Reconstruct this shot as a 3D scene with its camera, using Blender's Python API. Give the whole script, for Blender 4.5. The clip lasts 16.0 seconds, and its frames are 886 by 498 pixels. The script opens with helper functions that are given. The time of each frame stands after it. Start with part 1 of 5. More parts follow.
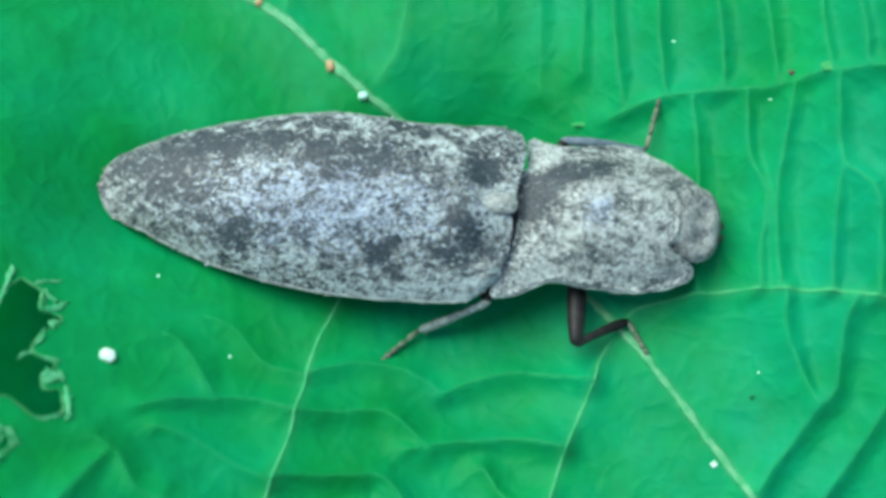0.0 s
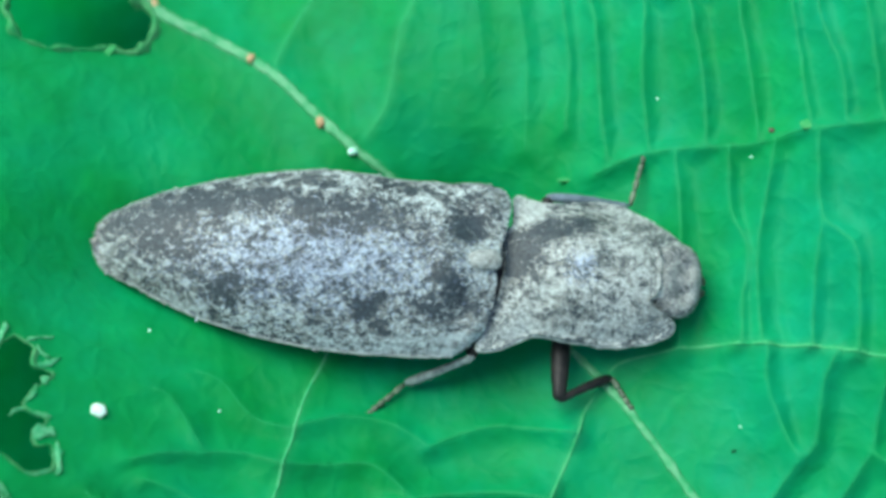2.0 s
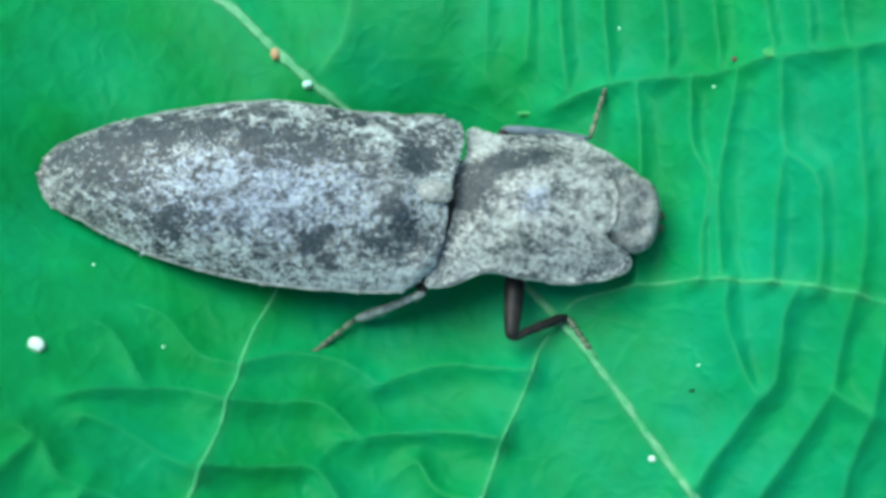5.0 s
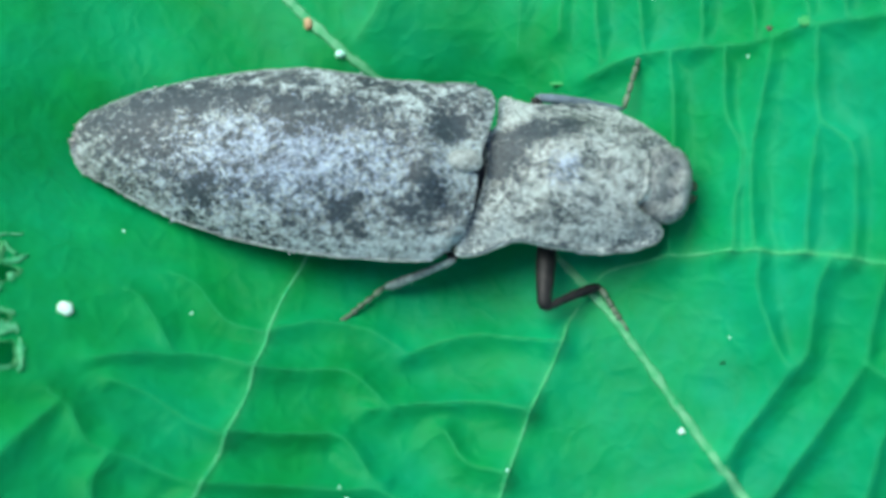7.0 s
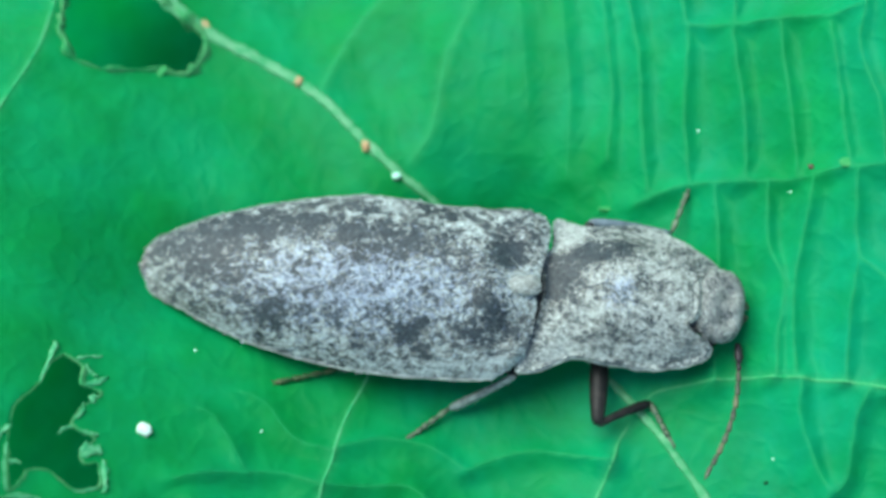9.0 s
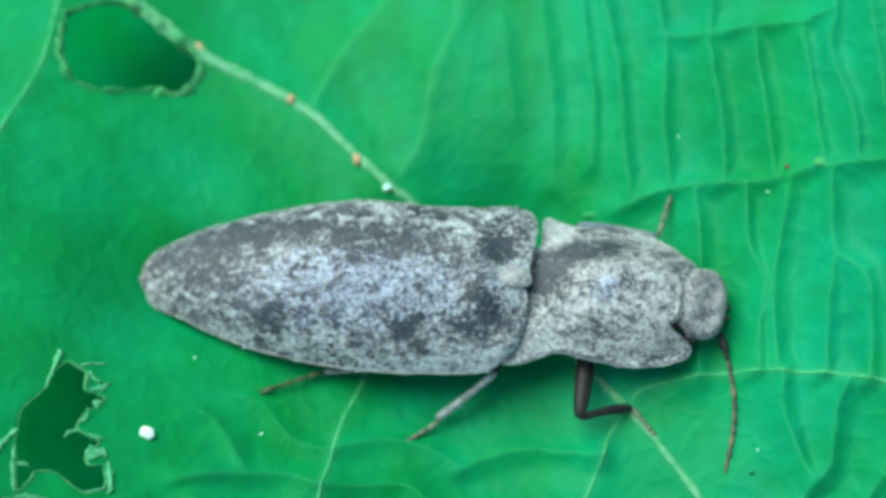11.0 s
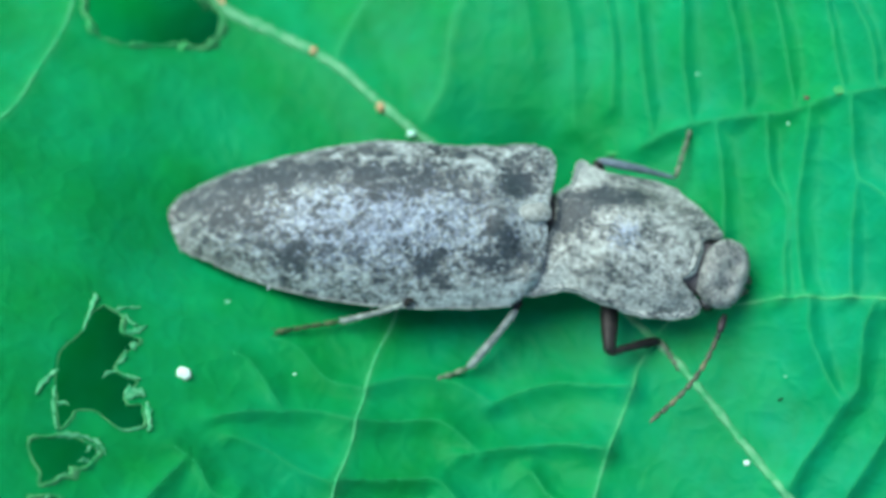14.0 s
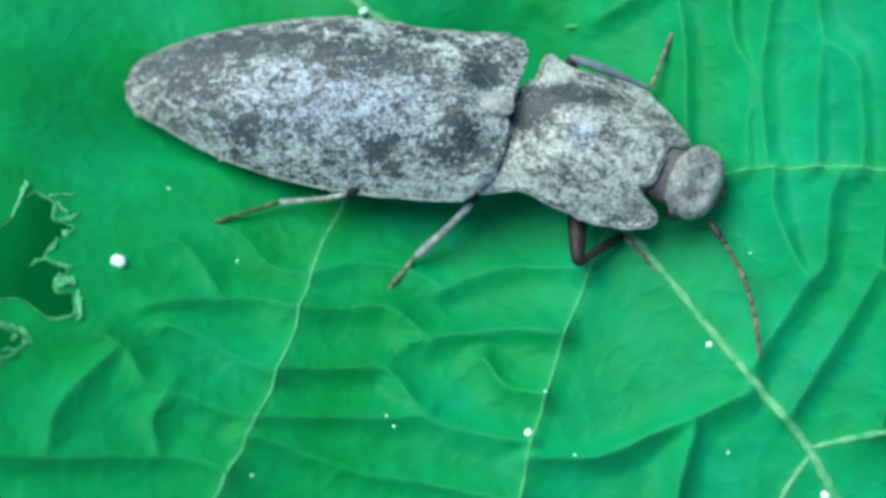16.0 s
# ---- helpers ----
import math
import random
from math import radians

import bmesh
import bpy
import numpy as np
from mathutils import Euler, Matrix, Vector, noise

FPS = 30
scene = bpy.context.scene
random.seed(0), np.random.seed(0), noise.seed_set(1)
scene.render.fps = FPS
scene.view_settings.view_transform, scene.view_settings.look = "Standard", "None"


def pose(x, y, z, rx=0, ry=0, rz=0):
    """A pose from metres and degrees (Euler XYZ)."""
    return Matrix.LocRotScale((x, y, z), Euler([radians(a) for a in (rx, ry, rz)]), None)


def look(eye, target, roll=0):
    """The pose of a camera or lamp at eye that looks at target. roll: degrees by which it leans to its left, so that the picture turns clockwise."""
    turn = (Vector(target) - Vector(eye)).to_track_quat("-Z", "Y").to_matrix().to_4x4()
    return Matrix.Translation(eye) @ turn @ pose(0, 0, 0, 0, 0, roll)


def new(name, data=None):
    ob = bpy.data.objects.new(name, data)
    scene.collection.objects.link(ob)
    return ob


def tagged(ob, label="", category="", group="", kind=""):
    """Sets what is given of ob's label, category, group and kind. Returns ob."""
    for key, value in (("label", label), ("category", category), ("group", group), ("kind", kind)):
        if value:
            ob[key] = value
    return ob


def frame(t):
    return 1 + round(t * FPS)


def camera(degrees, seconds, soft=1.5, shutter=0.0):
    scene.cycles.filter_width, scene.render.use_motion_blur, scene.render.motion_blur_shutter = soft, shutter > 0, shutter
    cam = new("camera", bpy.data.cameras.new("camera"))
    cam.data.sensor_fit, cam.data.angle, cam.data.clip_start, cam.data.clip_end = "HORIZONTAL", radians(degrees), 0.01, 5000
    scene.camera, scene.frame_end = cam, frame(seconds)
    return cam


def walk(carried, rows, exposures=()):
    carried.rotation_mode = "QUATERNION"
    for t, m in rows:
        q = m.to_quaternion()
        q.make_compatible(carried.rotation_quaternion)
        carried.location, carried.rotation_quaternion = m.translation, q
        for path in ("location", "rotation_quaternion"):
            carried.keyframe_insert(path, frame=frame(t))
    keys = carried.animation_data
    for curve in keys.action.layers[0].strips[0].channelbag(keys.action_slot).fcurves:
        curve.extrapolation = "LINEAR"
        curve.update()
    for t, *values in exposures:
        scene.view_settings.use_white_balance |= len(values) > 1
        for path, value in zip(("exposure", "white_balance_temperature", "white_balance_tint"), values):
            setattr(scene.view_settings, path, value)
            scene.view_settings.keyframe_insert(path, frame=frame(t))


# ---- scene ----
# A click beetle resting, then stirring, on a large quilted leaf. All lengths below are in millimetres and are
# scaled by MM when the meshes are made: the beetle is about 16 mm long.
MM = 0.001


def mm(x, y, z, rx=0, ry=0, rz=0):
    return pose(x * MM, y * MM, z * MM, rx, ry, rz)


# ---- camera ----
cam = camera(31, 16.0, soft=3.8)
cam.data.dof.use_dof, cam.data.dof.focus_distance, cam.data.dof.aperture_fstop = True, 0.0422, 54
walk(cam, [
        (0, mm(3.000, -11.900, 40.938, 17.0, 3.4, -0.0)), (0.5, mm(2.275, -11.257, 41.623, 17.4, 2.2, 0.3)),
        (1, mm(2.709, -12.888, 41.021, 18.7, 3.1, -0.1)), (1.5, mm(3.262, -11.805, 41.477, 18.1, 3.1, 0.0)),
        (2, mm(3.798, -11.335, 41.790, 17.9, 3.9, 0.1)), (2.5, mm(3.071, -10.632, 42.398, 17.8, 3.2, 0.2)),
        (3, mm(3.434, -10.717, 42.584, 18.0, 3.6, -0.1)), (3.5, mm(4.037, -11.132, 42.518, 18.6, 4.4, 0.3)),
        (4, mm(5.999, -11.419, 41.377, 17.8, 5.9, 0.5)), (4.5, mm(4.125, -11.423, 40.665, 17.3, 4.2, 0.6)),
        (5, mm(5.974, -11.938, 40.119, 17.0, 5.2, 0.7)), (5.2, mm(5.393, -11.329, 40.475, 16.3, 5.1, 0.9)),
        (7.5, mm(6.607, -12.771, 39.473, 17.2, 7.0, 1.8)), (8, mm(4.644, -11.409, 40.797, 16.0, 6.2, 1.1)),
        (8.5, mm(4.959, -10.392, 41.963, 15.8, 6.4, 1.1)), (9, mm(3.982, -10.342, 42.897, 17.3, 5.1, 1.7)),
        (9.5, mm(2.455, -10.212, 43.273, 17.6, 3.7, 1.6)), (9.7, mm(4.074, -10.962, 43.001, 18.1, 4.9, 1.3)),
        (12, mm(3.552, -12.692, 44.343, 19.3, 4.9, 0.1)), (12.5, mm(3.263, -13.230, 44.093, 19.1, 4.6, -0.4)),
        (13, mm(3.376, -13.068, 43.732, 18.1, 5.5, -0.7)), (13.5, mm(4.018, -14.230, 43.805, 19.2, 6.4, -0.9)),
        (14, mm(3.296, -14.187, 43.832, 19.4, 5.6, -0.9)), (14.5, mm(6.823, -14.565, 41.970, 17.8, 9.1, -0.9)),
        (15, mm(8.014, -14.528, 41.317, 17.0, 10.1, -1.3)), (15.5, mm(8.421, -14.225, 41.307, 16.7, 9.8, -1.3)),
        (16, mm(6.654, -14.989, 41.013, 17.0, 8.8, -1.1)),
    ])

# ---- light: bright overcast sky, brightest to one side ----
world = bpy.data.worlds.new("sky")
scene.world = world
world.use_nodes = True
wn = world.node_tree.nodes
sky = wn.new("ShaderNodeTexSky")
sky.sky_type, sky.sun_disc, sky.sun_elevation, sky.sun_rotation = "NISHITA", False, radians(58), radians(-47)
wn["Background"].inputs["Strength"].default_value = 0.126
world.node_tree.links.new(sky.outputs["Color"], wn["Background"].inputs["Color"])
sun = new("sun", bpy.data.lights.new("sun", "SUN"))
sun.data.energy, sun.data.angle, sun.data.color = 2.75, radians(52), (0.92, 1.0, 0.93)
sun.matrix_world = look((-0.45, 0.42, 1.0), (0, 0, 0))
scene.view_settings.exposure = 1.11


# ---- materials ----
def material(name):
    m = bpy.data.materials.new(name)
    m.use_nodes = True
    nt = m.node_tree
    return m, nt, nt.nodes["Principled BSDF"]


def node(nt, kind, **sockets):
    n = nt.nodes.new(kind)
    for key, value in sockets.items():
        n.inputs[key.replace("_", " ")].default_value = value
    return n


def ramp(nt, source, stops):
    r = nt.nodes.new("ShaderNodeValToRGB")
    while len(r.color_ramp.elements) < len(stops):
        r.color_ramp.elements.new(0.5)
    for e, (at, c) in zip(r.color_ramp.elements, stops):
        e.position, e.color = at, (*c, 1)
    nt.links.new(source, r.inputs["Fac"])
    return r.outputs["Color"]


def noise_tex(nt, size, detail=3.0, rough=0.55, coords="Object"):
    """Noise whose blotches are about size millimetres across."""
    tc = nt.nodes.new("ShaderNodeTexCoord")
    n = node(nt, "ShaderNodeTexNoise", Scale=1 / (size * MM), Detail=detail, Roughness=rough)
    nt.links.new(tc.outputs[coords], n.inputs["Vector"])
    return n.outputs["Fac"]


def mix(nt, fac, a, b, mode="MIX"):
    m = nt.nodes.new("ShaderNodeMix")
    m.data_type, m.blend_type = "RGBA", mode
    for key, value in (("Factor", fac), ("A", a), ("B", b)):
        i = {"Factor": 0, "A": 6, "B": 7}[key]
        if isinstance(value, (int, float)):
            m.inputs[i].default_value = value
        elif isinstance(value, tuple):
            m.inputs[i].default_value = (*value, 1)
        else:
            nt.links.new(value, m.inputs[i])
    return m.outputs[2]


def bump(nt, bsdf, height, depth, strength=1.0, base=None):
    b = node(nt, "ShaderNodeBump", Strength=strength, Distance=depth * MM)
    nt.links.new(height, b.inputs["Height"])
    if base is not None:
        nt.links.new(base, b.inputs["Normal"])
    nt.links.new(b.outputs["Normal"], bsdf.inputs["Normal"])
    return b.outputs["Normal"]


def leaf_material(name, dark, light, pale, rough=0.5, spec=0.07):
    m, nt, p = material(name)
    broad = ramp(nt, noise_tex(nt, 3.0, 6, 0.68), [(0.32, dark), (0.68, light)])
    fine = ramp(nt, noise_tex(nt, 0.7, 4, 0.6), [(0.3, (0.93, 0.93, 0.93)), (0.7, (1.06, 1.06, 1.06))])
    hue = ramp(nt, noise_tex(nt, 3.4, 5, 0.6), [(0.34, (1.0, 0.98, 0.74)), (0.5, (1.0, 1.0, 1.0)), (0.66, (1.0, 1.03, 1.3))])
    # right side's sheen put into the colour: bluer and lighter, yellower on the left
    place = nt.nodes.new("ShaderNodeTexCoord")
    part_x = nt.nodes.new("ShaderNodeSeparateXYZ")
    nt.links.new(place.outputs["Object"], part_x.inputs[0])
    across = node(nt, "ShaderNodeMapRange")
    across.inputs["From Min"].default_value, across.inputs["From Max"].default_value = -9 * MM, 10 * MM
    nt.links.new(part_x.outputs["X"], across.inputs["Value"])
    side_sheen = ramp(nt, across.outputs["Result"], [(0.0, (1.0, 0.95, 0.76)), (1.0, (1.0, 1.03, 1.12))])
    body = mix(nt, 1.0, mix(nt, 1.0, mix(nt, 1.0, broad, fine, "MULTIPLY"), hue, "MULTIPLY"), side_sheen, "MULTIPLY")
    at = nt.nodes.new("ShaderNodeAttribute")
    at.attribute_name = "vein"
    nt.links.new(mix(nt, at.outputs["Fac"], body, pale), p.inputs["Base Color"])
    p.inputs["Roughness"].default_value = rough
    p.inputs["Specular IOR Level"].default_value = spec
    tc = nt.nodes.new("ShaderNodeTexCoord")
    vor = node(nt, "ShaderNodeTexVoronoi", Scale=1 / (0.28 * MM))
    nt.links.new(tc.outputs["Object"], vor.inputs["Vector"])
    net = node(nt, "ShaderNodeTexVoronoi", Scale=1 / (0.85 * MM))
    net.feature = "DISTANCE_TO_EDGE"
    warp = nt.nodes.new("ShaderNodeMix")
    warp.data_type, warp.blend_type = "RGBA", "LINEAR_LIGHT"
    warp.inputs[0].default_value = 0.0004
    nz = node(nt, "ShaderNodeTexNoise", Scale=1 / (0.8 * MM), Detail=2.0)
    nt.links.new(tc.outputs["Object"], nz.inputs["Vector"])
    nt.links.new(tc.outputs["Object"], warp.inputs[6])
    nt.links.new(nz.outputs["Color"], warp.inputs[7])
    nt.links.new(warp.outputs[2], net.inputs["Vector"])
    cells = ramp(nt, net.outputs["Distance"], [(0.0, (1, 1, 1)), (0.22, (0, 0, 0))])
    first = bump(nt, p, noise_tex(nt, 1.0, 5, 0.55), 0.08, 0.55)
    second = bump(nt, p, cells, 0.03, 0.5, first)
    bump(nt, p, vor.outputs["Distance"], 0.015, 0.5, second)
    tr = nt.nodes.new("ShaderNodeBsdfTranslucent")
    nt.links.new(body, tr.inputs["Color"])
    ms = node(nt, "ShaderNodeMixShader", Fac=0.18)
    nt.links.new(p.outputs[0], ms.inputs[1])
    nt.links.new(tr.outputs[0], ms.inputs[2])
    nt.links.new(ms.outputs[0], nt.nodes["Material Output"].inputs["Surface"])
    return m


def plain_material(name, a, b, size=0.3, rough=0.5, depth=0.01, spec=0.4):
    m, nt, p = material(name)
    n = noise_tex(nt, size, 4, 0.6)
    nt.links.new(ramp(nt, n, [(0.3, a), (0.7, b)]), p.inputs["Base Color"])
    p.inputs["Roughness"].default_value = rough
    p.inputs["Specular IOR Level"].default_value = spec
    bump(nt, p, n, depth, 0.6)
    return m


def island_material(name, a, b, rough=0.45, spec=0.45):
    """Small scales that differ one from another."""
    m, nt, p = material(name)
    g = nt.nodes.new("ShaderNodeNewGeometry")
    nt.links.new(ramp(nt, g.outputs["Random Per Island"], [(0.0, a), (1.0, b)]), p.inputs["Base Color"])
    p.inputs["Roughness"].default_value = rough
    p.inputs["Specular IOR Level"].default_value = spec
    return m


def cuticle_material(name, low, high, apex=False):
    """Dark beetle cuticle with a dusting of worn scales."""
    m, nt, p = material(name)
    coarse = ramp(nt, noise_tex(nt, 1.6, 3, 0.6), [(0.35, low), (0.65, high)])
    grain = ramp(nt, noise_tex(nt, 0.22, 4, 0.7), [(0.35, (0.62, 0.62, 0.64)), (0.62, (1.35, 1.32, 1.3))])
    body = mix(nt, 1.0, coarse, grain, "MULTIPLY")
    # reflected sky painted as a bluer cuticle along the middle
    sky_sheen = nt.nodes.new("ShaderNodeAttribute")
    sky_sheen.attribute_name = "sky_sheen"
    body = mix(nt, sky_sheen.outputs["Fac"], body, mix(nt, 1.0, body, (0.98, 1.12, 1.3), "MULTIPLY"))
    spot = nt.nodes.new("ShaderNodeAttribute")
    spot.attribute_name = "mottle"
    body = mix(nt, spot.outputs["Fac"], body, (0.017, 0.030, 0.030))
    if apex:
        tc = nt.nodes.new("ShaderNodeTexCoord")
        sep = nt.nodes.new("ShaderNodeSeparateXYZ")
        nt.links.new(tc.outputs["Object"], sep.inputs[0])
        mr = node(nt, "ShaderNodeMapRange")
        for key, value in (("From Min", -11.0 * MM), ("From Max", -11.35 * MM), ("To Min", 0.0), ("To Max", 1.0)):
            mr.inputs[key].default_value = value
        nt.links.new(sep.outputs["X"], mr.inputs["Value"])
        body = mix(nt, mr.outputs["Result"], body, (0.42, 0.40, 0.32))
    nt.links.new(body, p.inputs["Base Color"])
    p.inputs["Roughness"].default_value = 0.58
    p.inputs["Specular IOR Level"].default_value = 0.4
    tc = nt.nodes.new("ShaderNodeTexCoord")
    vor = node(nt, "ShaderNodeTexVoronoi", Scale=1 / (0.17 * MM))
    nt.links.new(tc.outputs["Object"], vor.inputs["Vector"])
    first = bump(nt, p, noise_tex(nt, 0.25, 4, 0.7), 0.015, 0.6)
    bump(nt, p, vor.outputs["Distance"], 0.012, 0.6, first)
    return m


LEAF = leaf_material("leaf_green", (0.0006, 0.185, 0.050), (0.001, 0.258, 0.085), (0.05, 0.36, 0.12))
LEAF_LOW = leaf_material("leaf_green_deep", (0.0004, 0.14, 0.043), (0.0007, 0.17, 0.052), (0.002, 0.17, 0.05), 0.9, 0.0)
VEIN = plain_material("vein_pale_green", (0.010, 0.22, 0.07), (0.12, 0.33, 0.165), 0.4, 0.6, 0.03, 0.15)
VEIN_THIN = plain_material("vein_dull_green", (0.004, 0.24, 0.075), (0.075, 0.32, 0.135), 0.6, 0.8, 0.02, 0.0)
VEIN_FINE = plain_material("vein_fine_green", (0.002, 0.23, 0.067), (0.016, 0.29, 0.097), 0.9, 0.5, 0.01, 0.1)
RIM = plain_material("chewed_edge", (0.002, 0.21, 0.05), (0.07, 0.31, 0.10), 0.9, 0.7, 0.03, 0.15)
SHRED = plain_material("dry_shreds", (0.001, 0.19, 0.05), (0.085, 0.285, 0.11), 0.5, 0.7, 0.03, 0.1)
SHRED_PALE = plain_material("dry_skin", (0.001, 0.22, 0.07), (0.11, 0.36, 0.175), 0.16, 0.6, 0.03, 0.15)
MINT = plain_material("pale_mint", (0.34, 0.72, 0.52), (0.50, 0.82, 0.64), 0.2, 0.7)
EGG = plain_material("chalk_white", (0.36, 0.58, 0.44), (0.58, 0.72, 0.6), 0.2, 0.7)
ORANGE = plain_material("rust_orange", (0.28, 0.17, 0.07), (0.44, 0.30, 0.15), 0.2, 0.6)
BROWN = plain_material("brown_crumb", (0.03, 0.035, 0.02), (0.10, 0.07, 0.04), 0.1, 0.7)
BLACK = plain_material("black_crumb", (0.002, 0.03, 0.012), (0.006, 0.06, 0.02), 0.1, 0.8, 0.01, 0.1)
CUTICLE = cuticle_material("cuticle", (0.024, 0.038, 0.043), (0.078, 0.105, 0.111), True)
SHIELD = cuticle_material("cuticle_front", (0.056, 0.078, 0.075), (0.14, 0.175, 0.168))
UNDER = plain_material("cuticle_dark", (0.008, 0.008, 0.010), (0.025, 0.022, 0.022), 0.3, 0.5, 0.02, 0.3)
# pale end of this colour stands for light caught on the raised edges
MARGIN = plain_material("cuticle_margin", (0.05, 0.07, 0.062), (0.33, 0.42, 0.37), 0.22, 0.5, 0.02, 0.4)
LIMB = plain_material("limb_brown", (0.004, 0.006, 0.006), (0.024, 0.023, 0.020), 0.25, 0.45, 0.02, 0.12)
NAVY = plain_material("limb_slate", (0.045, 0.07, 0.085), (0.14, 0.19, 0.215), 0.25, 0.4, 0.02, 0.4)
LIMB_PALE = plain_material("limb_grey", (0.045, 0.065, 0.06), (0.25, 0.315, 0.28), 0.16, 0.45, 0.02)
FEELER_PALE = plain_material("feeler_tan", (0.065, 0.07, 0.037), (0.155, 0.16, 0.085), 0.2, 0.5, 0.01, 0.25)
FEELER = plain_material("feeler_brown", (0.029, 0.038, 0.024), (0.086, 0.104, 0.066), 0.25, 0.5, 0.01, 0.25)
RUST = plain_material("rust_brown", (0.028, 0.033, 0.019), (0.09, 0.098, 0.06), 0.2, 0.45, 0.01, 0.3)
TARSUS = plain_material("tarsus_tan", (0.03, 0.05, 0.029), (0.14, 0.195, 0.12), 0.2, 0.5, 0.02, 0.25)
# hind foot only: the foot's tan darkened for the shade it lies in
FOOT_SHADED = plain_material("foot_shaded_olive", (0.012, 0.06, 0.02), (0.075, 0.105, 0.045), 0.2, 0.6, 0.02, 0.15)
SCUT = plain_material("scutellum_tan", (0.11, 0.13, 0.115), (0.27, 0.30, 0.265), 0.16, 0.6, 0.05, 0.3)
NECK = plain_material("neck_grey", (0.04, 0.04, 0.042), (0.11, 0.11, 0.11), 0.2, 0.6, 0.03, 0.25)
HEAD = plain_material("cuticle_tan", (0.12, 0.135, 0.125), (0.225, 0.25, 0.225), 0.4, 0.55, 0.03, 0.3)
EYE = plain_material("eye_black", (0.008, 0.008, 0.008), (0.015, 0.014, 0.012), 0.1, 0.15, 0.004)
SCALE_PALE = island_material("scale_pale", (0.215, 0.265, 0.25), (0.45, 0.535, 0.495), 0.55, 0.3)
SCALE_TAN = island_material("scale_tan", (0.125, 0.138, 0.122), (0.22, 0.245, 0.215), 0.5, 0.35)
SCALE_CREAM = island_material("scale_cream", (0.235, 0.27, 0.243), (0.43, 0.49, 0.44), 0.55, 0.3)
SCALE_BUFF = island_material("scale_buff", (0.125, 0.14, 0.122), (0.235, 0.258, 0.22), 0.5, 0.35)
SCALE_DARK = island_material("scale_dark", (0.014, 0.022, 0.025), (0.048, 0.068, 0.072), 0.5, 0.3)
# bluer copies of the pale and tan scales, with the sky's sheen painted in
SCALE_SHEEN = island_material("scale_sheen", (0.22, 0.285, 0.335), (0.34, 0.43, 0.49), 0.5, 0.35)
SCALE_SHEEN_DULL = island_material("scale_sheen_dull", (0.125, 0.16, 0.20), (0.23, 0.285, 0.345), 0.5, 0.35)
SOIL = plain_material("shaded_undergrowth", (0.01, 0.05, 0.015), (0.03, 0.10, 0.03), 60.0, 0.8, 5.0)


# ---- mesh helpers ----
def make_mesh(name, verts, faces, mats, smooth=True, index=None):
    me = bpy.data.meshes.new(name)
    me.from_pydata((np.asarray(verts, float) * MM).tolist(), [], faces)
    for m in mats if isinstance(mats, (list, tuple)) else [mats]:
        me.materials.append(m)
    if smooth:
        me.polygons.foreach_set("use_smooth", [True] * len(me.polygons))
    if index is not None:
        me.polygons.foreach_set("material_index", index)
    me.update()
    return me


def part(name, me, parent, label="", kind=""):
    ob = new(name, me)
    ob.parent = parent
    return tagged(ob, label=label, kind=kind)


def grid_faces(n, k, close=False):
    """Quads of an n by k grid of vertices; close joins the last column to the first."""
    last = k if close else k - 1
    return [(i * k + j, i * k + (j + 1) % k, (i + 1) * k + (j + 1) % k, (i + 1) * k + j) for i in range(n - 1) for j in range(last)]


def smooth_path(pts, step):
    """A curve through the points, in even steps."""
    p = np.asarray(pts, float)
    q = np.vstack([2 * p[0] - p[1], p, 2 * p[-1] - p[-2]])
    out = []
    for i in range(1, len(q) - 2):
        a, b, c, d = q[i - 1], q[i], q[i + 1], q[i + 2]
        n = max(2, int(np.linalg.norm(c - b) / step))
        t = np.linspace(0, 1, n, endpoint=False)[:, None]
        out.append(0.5 * (2 * b + (c - a) * t + (2 * a - 5 * b + 4 * c - d) * t**2 + (3 * b - a - 3 * c + d) * t**3))
    return np.vstack([*out, p[-1:]])


def tube(path, radii, sides=8, flat=1.0, closed=False):
    """Verts and faces of a tube along a path, its section flattened upwards."""
    path = np.asarray(path, float)
    n = len(path)
    tan = np.roll(path, -1, 0) - np.roll(path, 1, 0) if closed else np.gradient(path, axis=0)
    tan /= np.linalg.norm(tan, axis=1, keepdims=True) + 1e-12
    side = np.cross(tan, (0, 0, 1.0))
    side /= np.linalg.norm(side, axis=1, keepdims=True) + 1e-9
    up = np.cross(side, tan)
    a = np.linspace(0, 2 * np.pi, sides, endpoint=False)
    r = np.broadcast_to(np.asarray(radii, float), (n,))[:, None, None]
    v = path[:, None] + r * (np.cos(a)[None, :, None] * side[:, None] + flat * np.sin(a)[None, :, None] * up[:, None])
    faces = grid_faces(n, sides, True)
    if closed:
        faces += [((n - 1) * sides + j, (n - 1) * sides + (j + 1) % sides, (j + 1) % sides, j) for j in range(sides)]
    else:
        faces += [tuple(range(sides))[::-1], tuple((n - 1) * sides + j for j in range(sides))]
    return v.reshape(-1, 3), faces


def wobble(x, y, size, seed=0.0):
    return np.array([noise.noise(Vector((a / size, b / size, seed))) for a, b in zip(np.ravel(x), np.ravel(y))])


